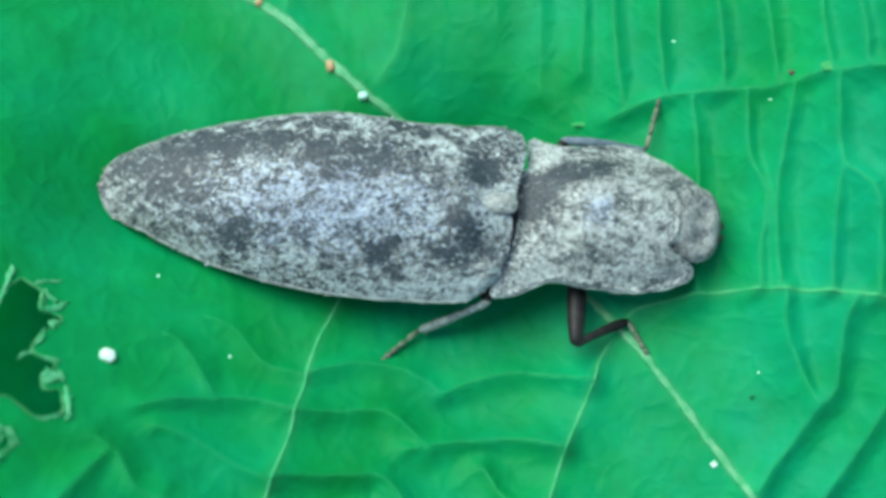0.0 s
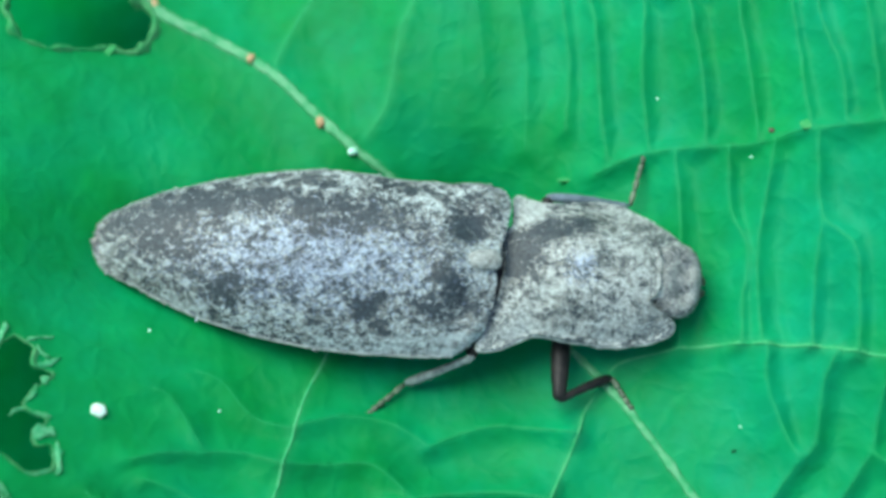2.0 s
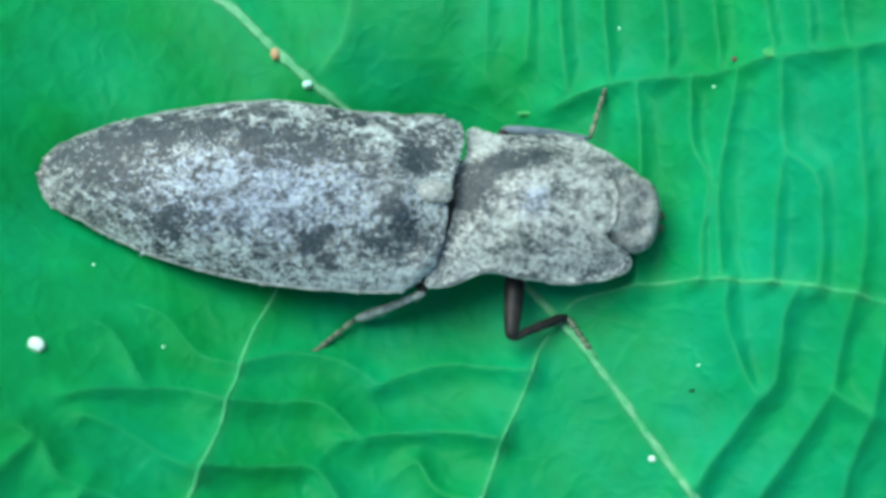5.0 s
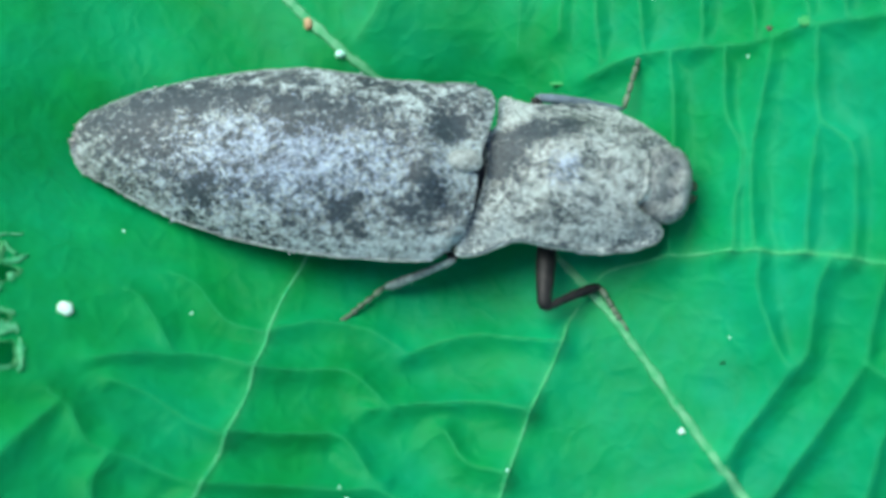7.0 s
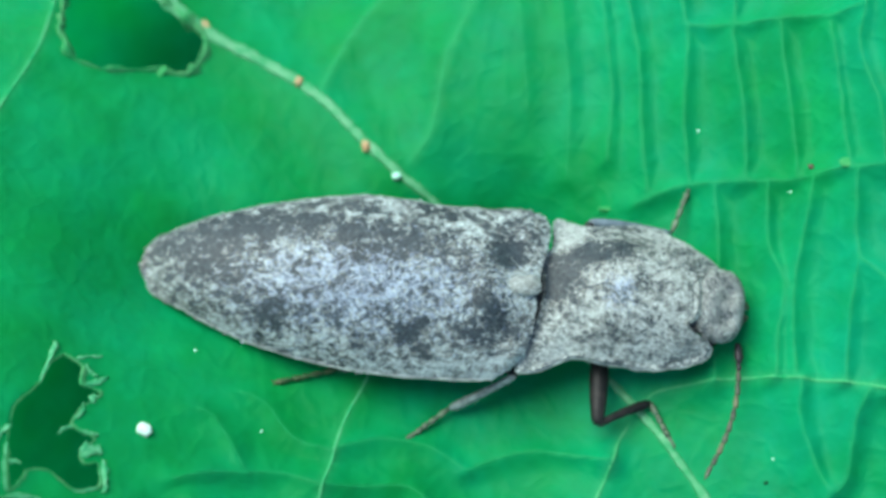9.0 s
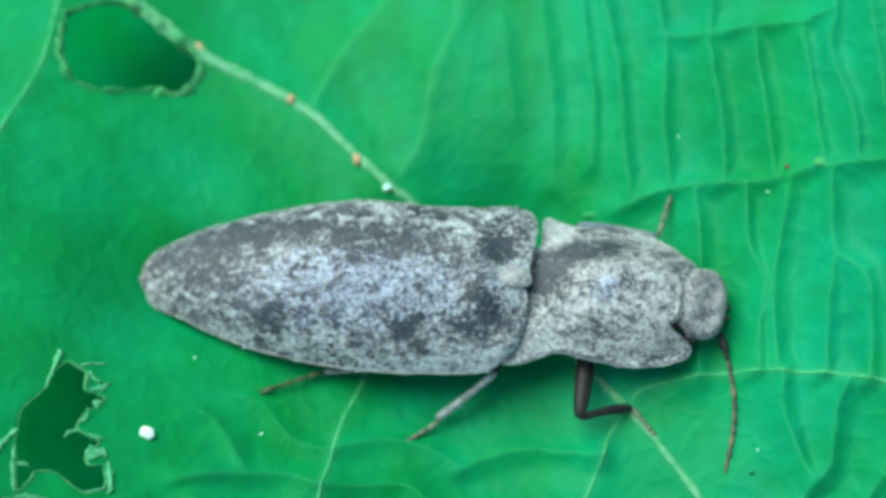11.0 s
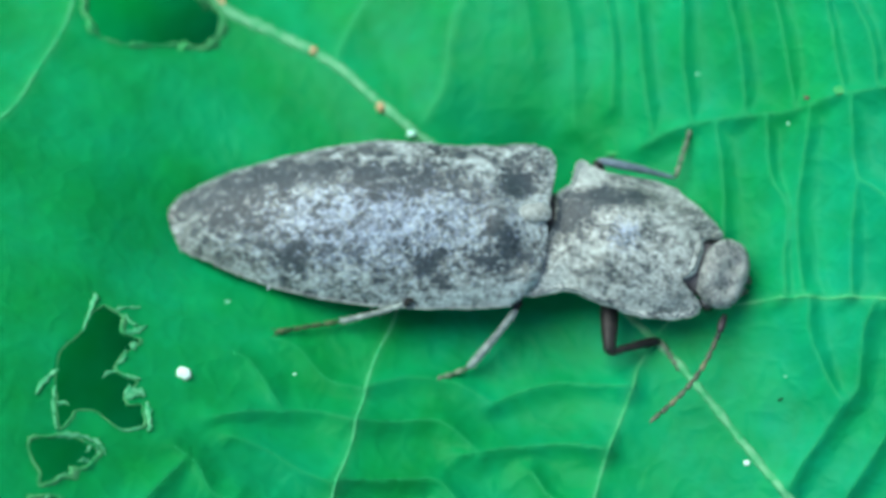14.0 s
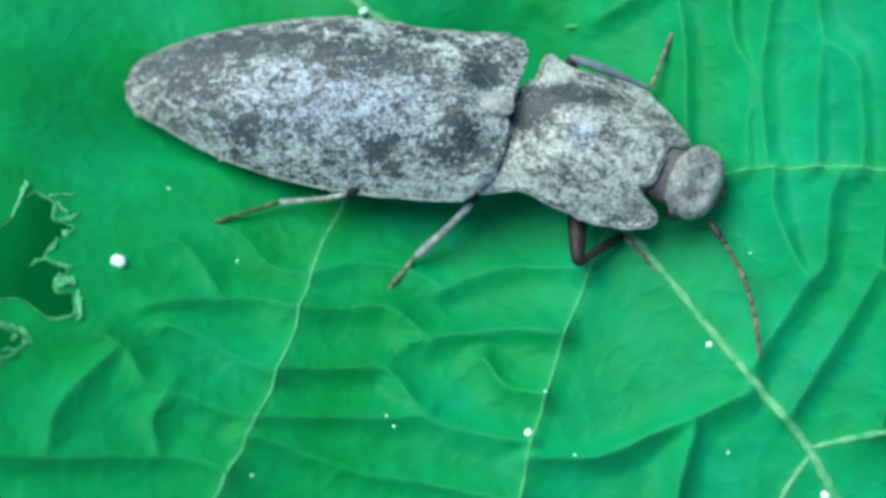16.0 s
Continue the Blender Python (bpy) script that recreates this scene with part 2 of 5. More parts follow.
# ---- the leaf: its broad sag, its network of veins, its quilting ----
main_veins = [
    ([(-13.4, 15.2), (-9.65, 11.56), (-7.68, 9.93), (-6.12, 9.10), (-4.21, 7.90), (-2.72, 6.42), (-1.60, 5.37), (-0.43, 4.45), (2.3, 1.6),
      (5.29, -1.70), (6.27, -2.97), (7.49, -4.77), (8.49, -6.23), (9.38, -7.39), (9.88, -8.14), (10.46, -9.40), (12.0, -12.5)], (0.28, 0.22, 0.15, 0.11, 0.10, 0.10, 0.115, 0.14)),
    ([(5.27, -1.48), (5.75, -1.09), (6.92, -0.91), (8.21, -0.85), (9.98, -1.04), (11.65, -1.43), (15.0, -2.6)], 0.038),
    ([(5.14, -1.73), (4.68, -2.44), (4.45, -3.15), (3.72, -4.81), (3.21, -6.33), (2.73, -7.83), (2.48, -9.01), (2.0, -11.5)], 0.042),
    ([(-1.6, 1.6), (-2.19, -0.74), (-2.71, -2.05), (-2.97, -3.28), (-3.26, -4.60), (-3.66, -6.05), (-4.05, -7.30), (-4.59, -8.67), (-5.6, -11.0)], 0.040),
    ([(9.89, -8.00), (10.71, -7.87), (11.59, -7.78), (14.5, -7.4)], 0.08),
    ([(9.88, -8.14), (9.27, -8.87), (9.03, -9.27), (8.2, -11.0)], 0.07),
    ([(-11.9, 13.6), (-11.96, 11.25), (-11.96, 8.89), (-12.45, 6.73), (-12.9, 5.0), (-14.5, 2.5)], 0.045),
    ([(-4.05, 7.96), (-3.77, 8.90), (-3.15, 10.11), (-1.98, 11.69), (-0.6, 13.5)], 0.02),
    ([(-1.21, 5.80), (-0.67, 6.81), (-0.32, 8.86), (0.24, 10.15), (0.9, 12.5)], 0.015),
]
# the ladder of cells beyond the beetle's head, row by row
ladder_ends = [
    [(7.88, 4.50), (9.43, 4.30), (10.47, 4.39), (12.11, 4.18), (15, 3.8)],
    [(5.17, 4.21), (6.24, 4.55), (7.12, 4.58), (7.88, 4.50)],
    [(6.52, 9.25), (7.48, 8.97), (9.04, 8.83), (10.22, 8.55), (11.02, 8.60)],
]
ladder_veins = [
    [(4.2, 12.4), (4.26, 10.36), (4.50, 7.64), (4.36, 5.59)],
    [(4.9, 12.4), (4.93, 10.74), (5.25, 8.6), (5.33, 6.4), (5.48, 4.61)],
    [(6.3, 12.4), (6.45, 10.33), (6.62, 8.9), (6.50, 6.8), (6.62, 4.75)],
    [(8.2, 12.4), (7.95, 9.85), (7.85, 8.6), (8.08, 6.61), (8.12, 4.6)],
    [(9.06, 8.72), (9.16, 7.28), (9.32, 5.9), (9.43, 4.46)],
    [(10.27, 8.33), (10.45, 7.0), (10.55, 5.63), (10.68, 4.42)],
    [(11.16, 8.78), (10.98, 7.48), (11.44, 5.69), (11.52, 4.26)],
    [(11.9, 8.9), (11.94, 8.48), (12.13, 6.65), (12.32, 4.20)],
    [(2.9, 12.2), (3.1, 9.8), (3.3, 7.4), (3.2, 5.2)],
    [(1.6, 12.2), (1.9, 9.6), (2.1, 7.2)],
]
middle_veins = [
    [(7.30, 4.5), (7.38, 3.0), (7.34, 1.81), (7.2, -0.9)],
    [(8.68, 4.40), (8.66, 2.7), (9.05, 1.62), (8.88, 0.4), (8.8, -0.85)],
    [(9.82, 4.30), (9.56, 2.9), (9.30, 1.6), (9.25, 0.3), (9.3, -0.9)],
    [(10.87, 4.30), (10.80, 2.9), (10.85, 2.02), (10.64, 0.67), (10.5, -1.1)],
    [(10.85, 2.02), (11.35, 1.50), (11.64, 0.90), (11.59, -1.4)],
    [(12.5, 4.07), (12.54, 2.09), (12.61, -0.08), (12.44, -1.62)],
]
near_veins = [
    [(9.43, -0.98), (9.36, -1.83), (9.65, -2.99), (10.07, -3.96)],
    [(11.03, -1.42), (10.7, -2.17), (10.48, -3.61), (10.07, -3.96)],
    [(10.07, -3.96), (9.46, -4.76), (8.89, -5.47), (8.56, -6.02)],
    [(12.3, -1.74), (12.02, -2.78), (11.78, -3.84), (10.95, -5.1), (10.2, -6.1), (9.45, -7.15)],
    [(13.0, -2.91), (12.72, -4.38), (12.18, -5.66), (11.6, -7.7)],
    [(11.78, -3.84), (12.23, -4.2), (12.76, -4.56)],
    [(8.47, -6.55), (7.0, -7.18), (5.82, -7.55), (5.07, -7.88), (4.19, -8.07), (2.8, -8.03)],
    [(7.0, -7.3), (6.4, -9.2), (6.0, -11.0)],
]
# below the beetle, on both sides of the thin vein there
lower_veins = [
    [(-3.16, -3.92), (-2.4, -3.95), (-1.4, -3.85), (-0.84, -3.88), (-0.30, -4.28), (0.25, -4.85)],
    [(-3.62, -5.68), (-2.71, -5.63), (-1.59, -5.56), (-0.87, -5.6), (0.0, -6.79)],
    [(-4.0, -7.05), (-2.66, -6.95), (-1.56, -6.92), (-0.85, -6.95), (0.14, -6.79)],
    [(-4.16, -7.51), (-3.42, -7.7), (-1.79, -8.33), (-0.69, -8.53), (0.43, -8.71), (2.4, -9.2)],
    [(3.65, -4.78), (2.84, -4.59), (1.93, -4.56), (0.74, -4.65), (-0.3, -4.86)],
    [(3.15, -6.38), (2.2, -6.12), (1.62, -5.33)],
    [(2.82, -7.66), (1.87, -7.49), (0.72, -7.18), (-0.14, -6.79)],
    [(-2.75, -2.84), (-1.78, -2.56), (-1.1, -2.58), (-0.42, -2.71), (0.58, -3.3)],
    [(0.58, -3.3), (1.55, -2.92), (2.6, -2.75), (4.4, -3.0)],
    [(-5.2, -10.2), (-3.0, -10.0), (-0.5, -10.3), (2.2, -10.4)],
]
outer_veins = [
    [(-3.16, -3.92), (-4.26, -3.69), (-5.03, -3.76), (-5.95, -3.85), (-6.7, -4.09)],
    [(-3.62, -5.82), (-4.56, -5.42), (-5.38, -4.92), (-6.27, -4.58)],
    [(-4.05, -7.1), (-4.78, -6.86), (-5.44, -6.59), (-6.55, -6.24), (-6.95, -5.50), (-7.55, -5.02)],
    [(-4.52, -8.47), (-5.17, -8.23), (-5.91, -8.16), (-7.08, -8.23), (-8.07, -8.36), (-9.5, -8.4)],
    [(-3.0, -2.96), (-4.0, -2.67), (-4.82, -1.74), (-5.49, -1.48)],
    [(-5.03, -3.76), (-5.46, -3.07), (-5.99, -2.29), (-6.45, -2.08)],
    [(-6.0, -6.4), (-6.3, -7.2), (-6.1, -8.1)],
    [(-7.3, -5.4), (-7.9, -6.3), (-8.3, -7.3), (-8.3, -8.3)],
    [(-5.0, -9.8), (-6.8, -9.6), (-8.5, -9.4)],
]
tertiary = ladder_ends + ladder_veins + middle_veins + near_veins + lower_veins + outer_veins
main_paths = [smooth_path(p, 0.1) for p, _ in main_veins]
fine_paths = [smooth_path(p, 0.25) for p in tertiary]


def sag(x, y):
    """The leaf's broad shape: a shallow trough in which the beetle lies."""
    u, v = np.clip(x, -15, 15) / 10, np.clip(y, -15, 15) / 10
    z = -0.402 - 1.031 * u - 0.937 * v + 2.783 * u * u + 2.413 * u * v + 0.175 * v * v
    far = np.maximum(np.abs(x) - 15, 0) + np.maximum(np.abs(y) - 15, 0)
    return z - 0.006 * far**2 - 0.12 * np.maximum(-10.4 - x, 0) ** 1.5 * (x > -15) - 1.18 * (x <= -15) - 1.1 * np.exp(-((x + 7.6) ** 2 / 7 + (y - 2.0) ** 2 / 4.5))


def near_paths(x, y, paths, up, down):
    """Distance to the nearest path, and a height of 1 along them all, from which the cells hang like hammocks, steeper on the lee side."""
    best, height = np.full(x.shape, 1e9), np.zeros(x.shape)
    for p in paths:
        a, d = p[:-1], p[1:] - p[:-1]
        near = (x > p[:, 0].min() - up) & (x < p[:, 0].max() + up) & (y > p[:, 1].min() - up) & (y < p[:, 1].max() + up)
        if near.any():
            q = np.stack([x[near], y[near]], 1)[:, None] - a[None]
            t = np.clip((q * d).sum(-1) / ((d * d).sum(-1) + 1e-12), 0, 1)
            off = q - t[..., None] * d
            gap = np.sqrt((off**2).sum(-1))
            first = gap.argmin(1)
            dist, off = gap.min(1), off[np.arange(len(first)), first]
            lee = (0.75 * off[:, 0] - 0.66 * off[:, 1]) / (dist + 1e-6)
            reach = up + (down - up) * (0.5 + 0.5 * np.tanh(2.5 * lee))
            best[near] = np.minimum(best[near], dist)
            height[near] += np.clip(1 - dist / reach, 0, 1) ** 8
    return best, np.minimum(height, 1.2) ** 0.25


def quilt(x, y):
    """Ridges along the veins, the cells slack between them, and the distances to main and fine veins."""
    x, y = x + 0.04 * wobble(x, y, 0.5, 21.0), y + 0.04 * wobble(x, y, 0.5, 23.0)
    (dm, big), (df, small) = near_paths(x, y, main_paths, 2.2, 1.8), near_paths(x, y, fine_paths, 1.05, 0.62)
    right = 1 / (1 + np.exp(-(x - 4.0) / 0.7))
    lower = 1 / (1 + np.exp((y + 2.6) / 0.6)) / (1 + np.exp((x - 7.0) / 0.8))
    upper = 1 / (1 + np.exp((x - 0.5) / 0.6)) / (1 + np.exp((3.0 - y) / 0.6))
    lift = 0.05 + 0.29 * right + 0.27 * lower
    return lift * small + (0.12 + 0.16 * upper + 0.10 * lower) * big, dm, df


def ripple(x, y):
    """Low waves, a hollow along the beetle's far side, the slope that rises beyond it and a drooping corner."""
    hollow = -1.7 * np.exp(-(((x - 1.1) / 2.7) ** 2) - ((y - 3.0) / 1.9) ** 2)
    slope = 1.05 * np.exp(-(((x - 0.5) / 3.4) ** 2)) / (1 + np.exp((6.6 - y) / 1.1))
    corner = -0.02 * np.clip(0.7 * (x - 6.5) + 0.7 * (-3.5 - y), 0, 8) ** 2
    return corner + 0.05 * np.sin(x * 1.1 + 0.6 * np.sin(y * 0.9)) * np.sin(y * 0.8 + 1.3) + 0.07 * wobble(x, y, 1.7) + hollow + slope + 0.025 * wobble(x, y, 0.7, 3.0)


def leaf_z(x, y):
    x, y = np.atleast_1d(np.asarray(x, float)), np.atleast_1d(np.asarray(y, float))
    return sag(x, y) + quilt(x, y)[0] + ripple(x, y)


def ragged(poly, rough, step=0.12, seed=0.0):
    """A closed, gnawed outline round a hole."""
    p = smooth_path([*poly, poly[0]], step)[:-1]
    shift = np.stack([wobble(p[:, 0], p[:, 1], 0.35, seed), wobble(p[:, 0], p[:, 1], 0.35, seed + 9)], 1)
    return p + rough * shift


def inside(x, y, poly):
    hit = np.zeros(x.shape, bool)
    for (x0, y0), (x1, y1) in zip(poly, np.roll(poly, -1, 0)):
        hit ^= ((y0 > y) != (y1 > y)) & (x < (x1 - x0) * (y - y0) / (y1 - y0 + 1e-12) + x0)
    return hit


holes = [
    ragged([(-11.65, 11.0), (-11.66, 9.75), (-11.25, 8.55), (-10.5, 8.18), (-9.67, 8.24), (-8.8, 8.42), (-8.0, 8.45), (-7.6, 9.55), (-8.69, 10.65),
            (-9.6, 11.4), (-10.6, 11.6)], 0.10),
    ragged([(-9.72, -1.0), (-9.4, -1.2), (-9.22, -1.36), (-9.2, -1.65), (-9.1, -1.82), (-8.72, -1.95), (-8.8, -2.13), (-9.05, -2.4), (-9.18, -2.7), (-9.16, -2.98),
            (-8.66, -3.2), (-8.77, -3.42), (-8.89, -3.6), (-8.78, -3.9), (-8.5, -3.86), (-8.38, -4.1), (-8.34, -4.48), (-8.6, -4.6), (-8.9, -4.58), (-9.2, -4.36), (-9.45, -4.2),
            (-9.92, -4.24), (-9.94, -4.45), (-10.15, -4.8), (-10.25, -4.43), (-10.45, -3.3), (-10.4, -2.5), (-10.07, -1.93), (-9.98, -1.4)], 0.05, 0.07, seed=3.0),
    ragged([(-10.67, -5.19), (-10.53, -5.04), (-10.11, -4.99), (-9.56, -5.06), (-9.15, -5.27), (-9.3, -5.51), (-9.35, -5.75), (-9.59, -5.83), (-9.74, -5.78),
            (-9.66, -6.11), (-9.95, -6.12), (-10.26, -6.44), (-10.43, -5.94), (-10.6, -5.53)], 0.10, seed=5.0),
    ragged([(-10.43, -6.66), (-9.87, -6.68), (-9.63, -7.14), (-10.12, -7.57), (-10.46, -7.17)], 0.14, seed=7.0),
    ragged([(10.6, 9.5), (11.0, 9.08), (11.3, 8.85), (12.2, 9.0), (12.8, 10.0), (12.0, 11.2), (10.9, 10.8)], 0.08, seed=11.0),
]


def torn_shred(leaf, start, end, wide, rise, taper, seed):
    """A thin curled strip of leaf skin."""
    way = end - start
    side = np.array([-way[1], way[0]]) / np.linalg.norm(way)
    u, w = np.meshgrid(np.linspace(0, 1, 13), np.linspace(-1, 1, 5), indexing="ij")
    spread = wide * (1 - taper * u**1.5) * (1 + 0.45 * np.sin(9 * u + seed + w) + 0.35 * np.sin(23 * u + 2 * seed - 2 * w)) * np.clip(6 * np.minimum(u, 1 - u) + 0.4, 0, 1)
    bend = 0.06 * np.sin(5 * u + seed)
    x, y = start[0] + way[0] * u + side[0] * (w * spread + bend), start[1] + way[1] * u + side[1] * (w * spread + bend)
    z = np.interp(u, [0, 1], [float(leaf_z(*start)[0]), float(leaf_z(*end)[0])]) + 0.02 + 0.5 * rise * u**1.6 - 0.02 * w * w + 0.02 * np.sin(13 * u + 3 * w + seed)
    shred = part("torn_shred", make_mesh("torn_shred", np.stack([x, y, z], -1).reshape(-1, 3), grid_faces(13, 5), SHRED_PALE), leaf, "pale torn shred of leaf skin")
    thin = shred.modifiers.new("thickness", "SOLIDIFY")
    thin.thickness, thin.offset = 0.02 * MM, 0


def build_leaf():
    leaf = tagged(new("leaf"), "large bright green quilted leaf with pale veins and gnawed holes", "leaf")
    fx, fy = np.arange(-15.5, 14.6, 0.075), np.arange(-13.0, 14.0, 0.075)
    xs = np.concatenate([np.linspace(-44, -15.9, 30), fx, np.linspace(15, 42, 30)])
    ys = np.concatenate([np.linspace(-38, -13.4, 26), fy, np.linspace(14.4, 40, 26)])
    gx, gy = (a.ravel() for a in np.meshgrid(xs, ys, indexing="ij"))
    rel, dm, df = quilt(gx, gy)
    gz = sag(gx, gy) + rel + ripple(gx, gy)
    faces = np.array(grid_faces(len(xs), len(ys)))[:, ::-1]
    cx, cy = gx[faces].mean(1), gy[faces].mean(1)
    turn = np.arctan2(cy, cx - 5)
    keep = ((cx - 5) / 24) ** 2 + ((cy - 1) / 22) ** 2 < 0.9 + 0.05 * np.sin(9 * turn) + 0.04 * np.sin(23 * turn)
    for h in holes:
        keep &= ~inside(cx, cy, h)
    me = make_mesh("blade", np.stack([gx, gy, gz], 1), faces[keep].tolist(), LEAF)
    at = me.attributes.new("vein", "FLOAT", "POINT")
    at.data.foreach_set("value", (0.20 * np.exp(-(dm / 0.15) ** 2) + 0.07 * np.exp(-(df / 0.06) ** 2)).astype(np.float32))
    blade = part("blade", me, leaf)
    thick = blade.modifiers.new("thickness", "SOLIDIFY")
    thick.thickness, thick.offset = 0.10 * MM, -1
    for (pts, r), p in zip(main_veins, main_paths):
        n = len(p)
        knots = 1 + 0.3 * wobble(p[:, 0], p[:, 1], 0.45) + 0.35 * wobble(p[:, 0], p[:, 1], 0.14, 4.0)
        rad = np.interp(np.arange(n), np.linspace(0, n - 1, np.size(r)), np.atleast_1d(r)) * knots * np.interp(np.arange(n), [0, 3, n - 4, n - 1], [0.5, 1, 1, 0.6])
        v, f = tube(np.column_stack([p, leaf_z(p[:, 0], p[:, 1]) + 0.05 * rad]), rad, 10, 0.28)
        bold = np.max(r) > 0.045
        part("vein", make_mesh("vein", v, f, VEIN if bold else VEIN_THIN if np.max(r) > 0.025 else VEIN_FINE), leaf, "pale green raised main vein" if bold else "thin dull green vein")
    for p in fine_paths:
        v, f = tube(np.column_stack([p, leaf_z(p[:, 0], p[:, 1]) - 0.004]), 0.009 * (1 + 0.4 * wobble(p[:, 0], p[:, 1], 0.6)), 6, 0.8)
        part("fine_vein", make_mesh("fine_vein", v, f, VEIN_FINE), leaf)
    rng = np.random.default_rng(8)
    for k, h in enumerate(holes):
        along = np.roll(h, -1, 0) - np.roll(h, 1, 0)
        out = np.column_stack([along[:, 1], -along[:, 0]]) / (np.linalg.norm(along, axis=1, keepdims=True) + 1e-9)
        out *= np.sign(((h - h.mean(0)) * out).sum())
        rough = wobble(h[:, 0], h[:, 1], 0.3, k + 2.0)
        width = 0.03 + 0.03 * np.clip(wobble(h[:, 0], h[:, 1], 0.7, k + 3.0), -0.6, 1) + 0.07 * np.clip(1.6 * rough, 0, 1)
        width = np.maximum(width * {0: 1.7, 1: 0.45, 4: 1.7}.get(k, 0.8) * (1 + 1.0 * np.clip(2 * out[:, 0], 0, 1)), 0.018)
        cols = []
        for u, up in ((-0.7, -0.10), (-0.8, 0.0), (-0.5, 0.06), (0.0, 0.09), (0.6, 0.05), (1.2, -0.02)):
            q = h + out * (u * width)[:, None]
            cols.append(np.column_stack([q, leaf_z(q[:, 0], q[:, 1]) + 0.008 + up * width / 0.06]))
        v = np.stack(cols, 1).reshape(-1, 3)
        n = len(h)
        f = grid_faces(n, 6) + [((n - 1) * 6 + q, (n - 1) * 6 + q + 1, q + 1, q) for q in range(5)]
        part("hole_rim", make_mesh("hole_rim", v, f, SHRED), leaf, "dry pale gnawed rim of a hole")
        # torn tongues of skin that stand off the gnawed edge
        for c in rng.choice(n, {1: 3, 2: 4, 3: 2}.get(k, 0), replace=False):
            way = -out[c] if rng.random() < 0.5 else out[c]
            way = rng.uniform(0.2, 0.42) * (way + np.array([-way[1], way[0]]) * rng.uniform(-0.8, 0.8))
            torn_shred(leaf, h[c], h[c] + way, rng.uniform(0.04, 0.11), rng.uniform(0.1, 0.35), 0.75, c)
    # skin peeled back along the large hole: start, end, half width, rise
    for x0, y0, x1, y1, wide, rise in ((-9.40, -1.13, -8.9, -0.85, 0.03, 0.03), (-9.12, -1.75, -8.6, -1.54, 0.06, 0.04), (-9.2, -1.24, -8.88, -1.54, 0.05, 0.06), (-10.0, -0.68, -10.0, -1.92, 0.05, 0.10),
                                       (-8.36, -3.75, -8.24, -4.64, 0.07, 0.06), (-9.08, -2.96, -8.60, -3.2, 0.04, 0.03), (-8.92, -3.58, -8.42, -3.55, 0.11, 0.08), (-8.92, -2.21, -8.78, -2.05, 0.07, 0.05),
                                       (-10.45, -3.1, -10.79, -3.9, 0.05, 0.12), (-10.45, -3.6, -10.22, -4.86, 0.04, 0.05), (-9.16, -2.75, -9.0, -2.3, 0.04, 0.04), (-10.2, -4.93, -9.4, -5.02, 0.05, 0.06),
                                       (-9.45, -5.0, -9.05, -5.35, 0.045, 0.05), (-8.35, -4.58, -8.9, -4.62, 0.03, 0.04)):
        torn_shred(leaf, np.array([x0, y0]), np.array([x1, y1]), 1.5 * wide, rise, 0.5, 10 * x0)
    return leaf


def build_lower_leaf():
    low = tagged(new("lower_leaf"), "deep green leaf in shade under the upper leaf", "leaf")
    xs, ys = np.linspace(-50, 40, 120), np.linspace(-45, 45, 120)
    gx, gy = (a.ravel() for a in np.meshgrid(xs, ys, indexing="ij"))
    gz = -5.0 - 0.004 * (gx + 9) ** 2 - 0.003 * gy**2 + 0.25 * np.sin(gx * 0.9) * np.sin(gy * 0.7)
    faces = np.array(grid_faces(120, 120))[:, ::-1]
    cx, cy = gx[faces].mean(1), gy[faces].mean(1)
    keep = ((cx + 5) / 44) ** 2 + (cy / 40) ** 2 < 0.9 + 0.06 * np.sin(7 * np.arctan2(cy, cx))
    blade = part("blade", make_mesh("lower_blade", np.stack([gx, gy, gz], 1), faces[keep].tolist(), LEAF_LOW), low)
    thick = blade.modifiers.new("thickness", "SOLIDIFY")
    thick.thickness, thick.offset = 0.15 * MM, -1
    x = np.linspace(-40, 34, 80)
    y = -16 - 0.25 * (x + 5)
    z = -5.0 - 0.004 * (x + 9) ** 2 - 0.003 * y**2 + 0.25 * np.sin(x * 0.9) * np.sin(y * 0.7)
    v, f = tube(np.column_stack([x, y, z]), 0.3, 8, 0.7)
    part("vein", make_mesh("lower_vein", v, f, VEIN_FINE), low)


# ---- the beetle: x forward from the joint behind the shield, z up from the leaf ----
def wing_half(x):
    return np.interp(x, [-11.3, -11.2, -10.85, -10.3, -9.5, -8, -6.5, -5, -3.5, -2, -0.9, -0.3, 0.2],
                     [0.05, 0.46, 0.85, 1.14, 1.50, 1.97, 2.29, 2.46, 2.51, 2.45, 2.36, 2.2, 1.9])


def wing_top(x):
    return np.interp(x, [-11.05, -10.6, -10, -9, -8, -6.5, -5, -3, -1.5, -0.5, 0.2], [1.30, 1.55, 1.85, 2.20, 2.45, 2.72, 2.85, 2.85, 2.72, 2.52, 2.25])


def dents(x, y, spots):
    return sum(d * np.exp(-((x - a) ** 2 + (y - b) ** 2) / r**2) for a, b, r, d in spots)


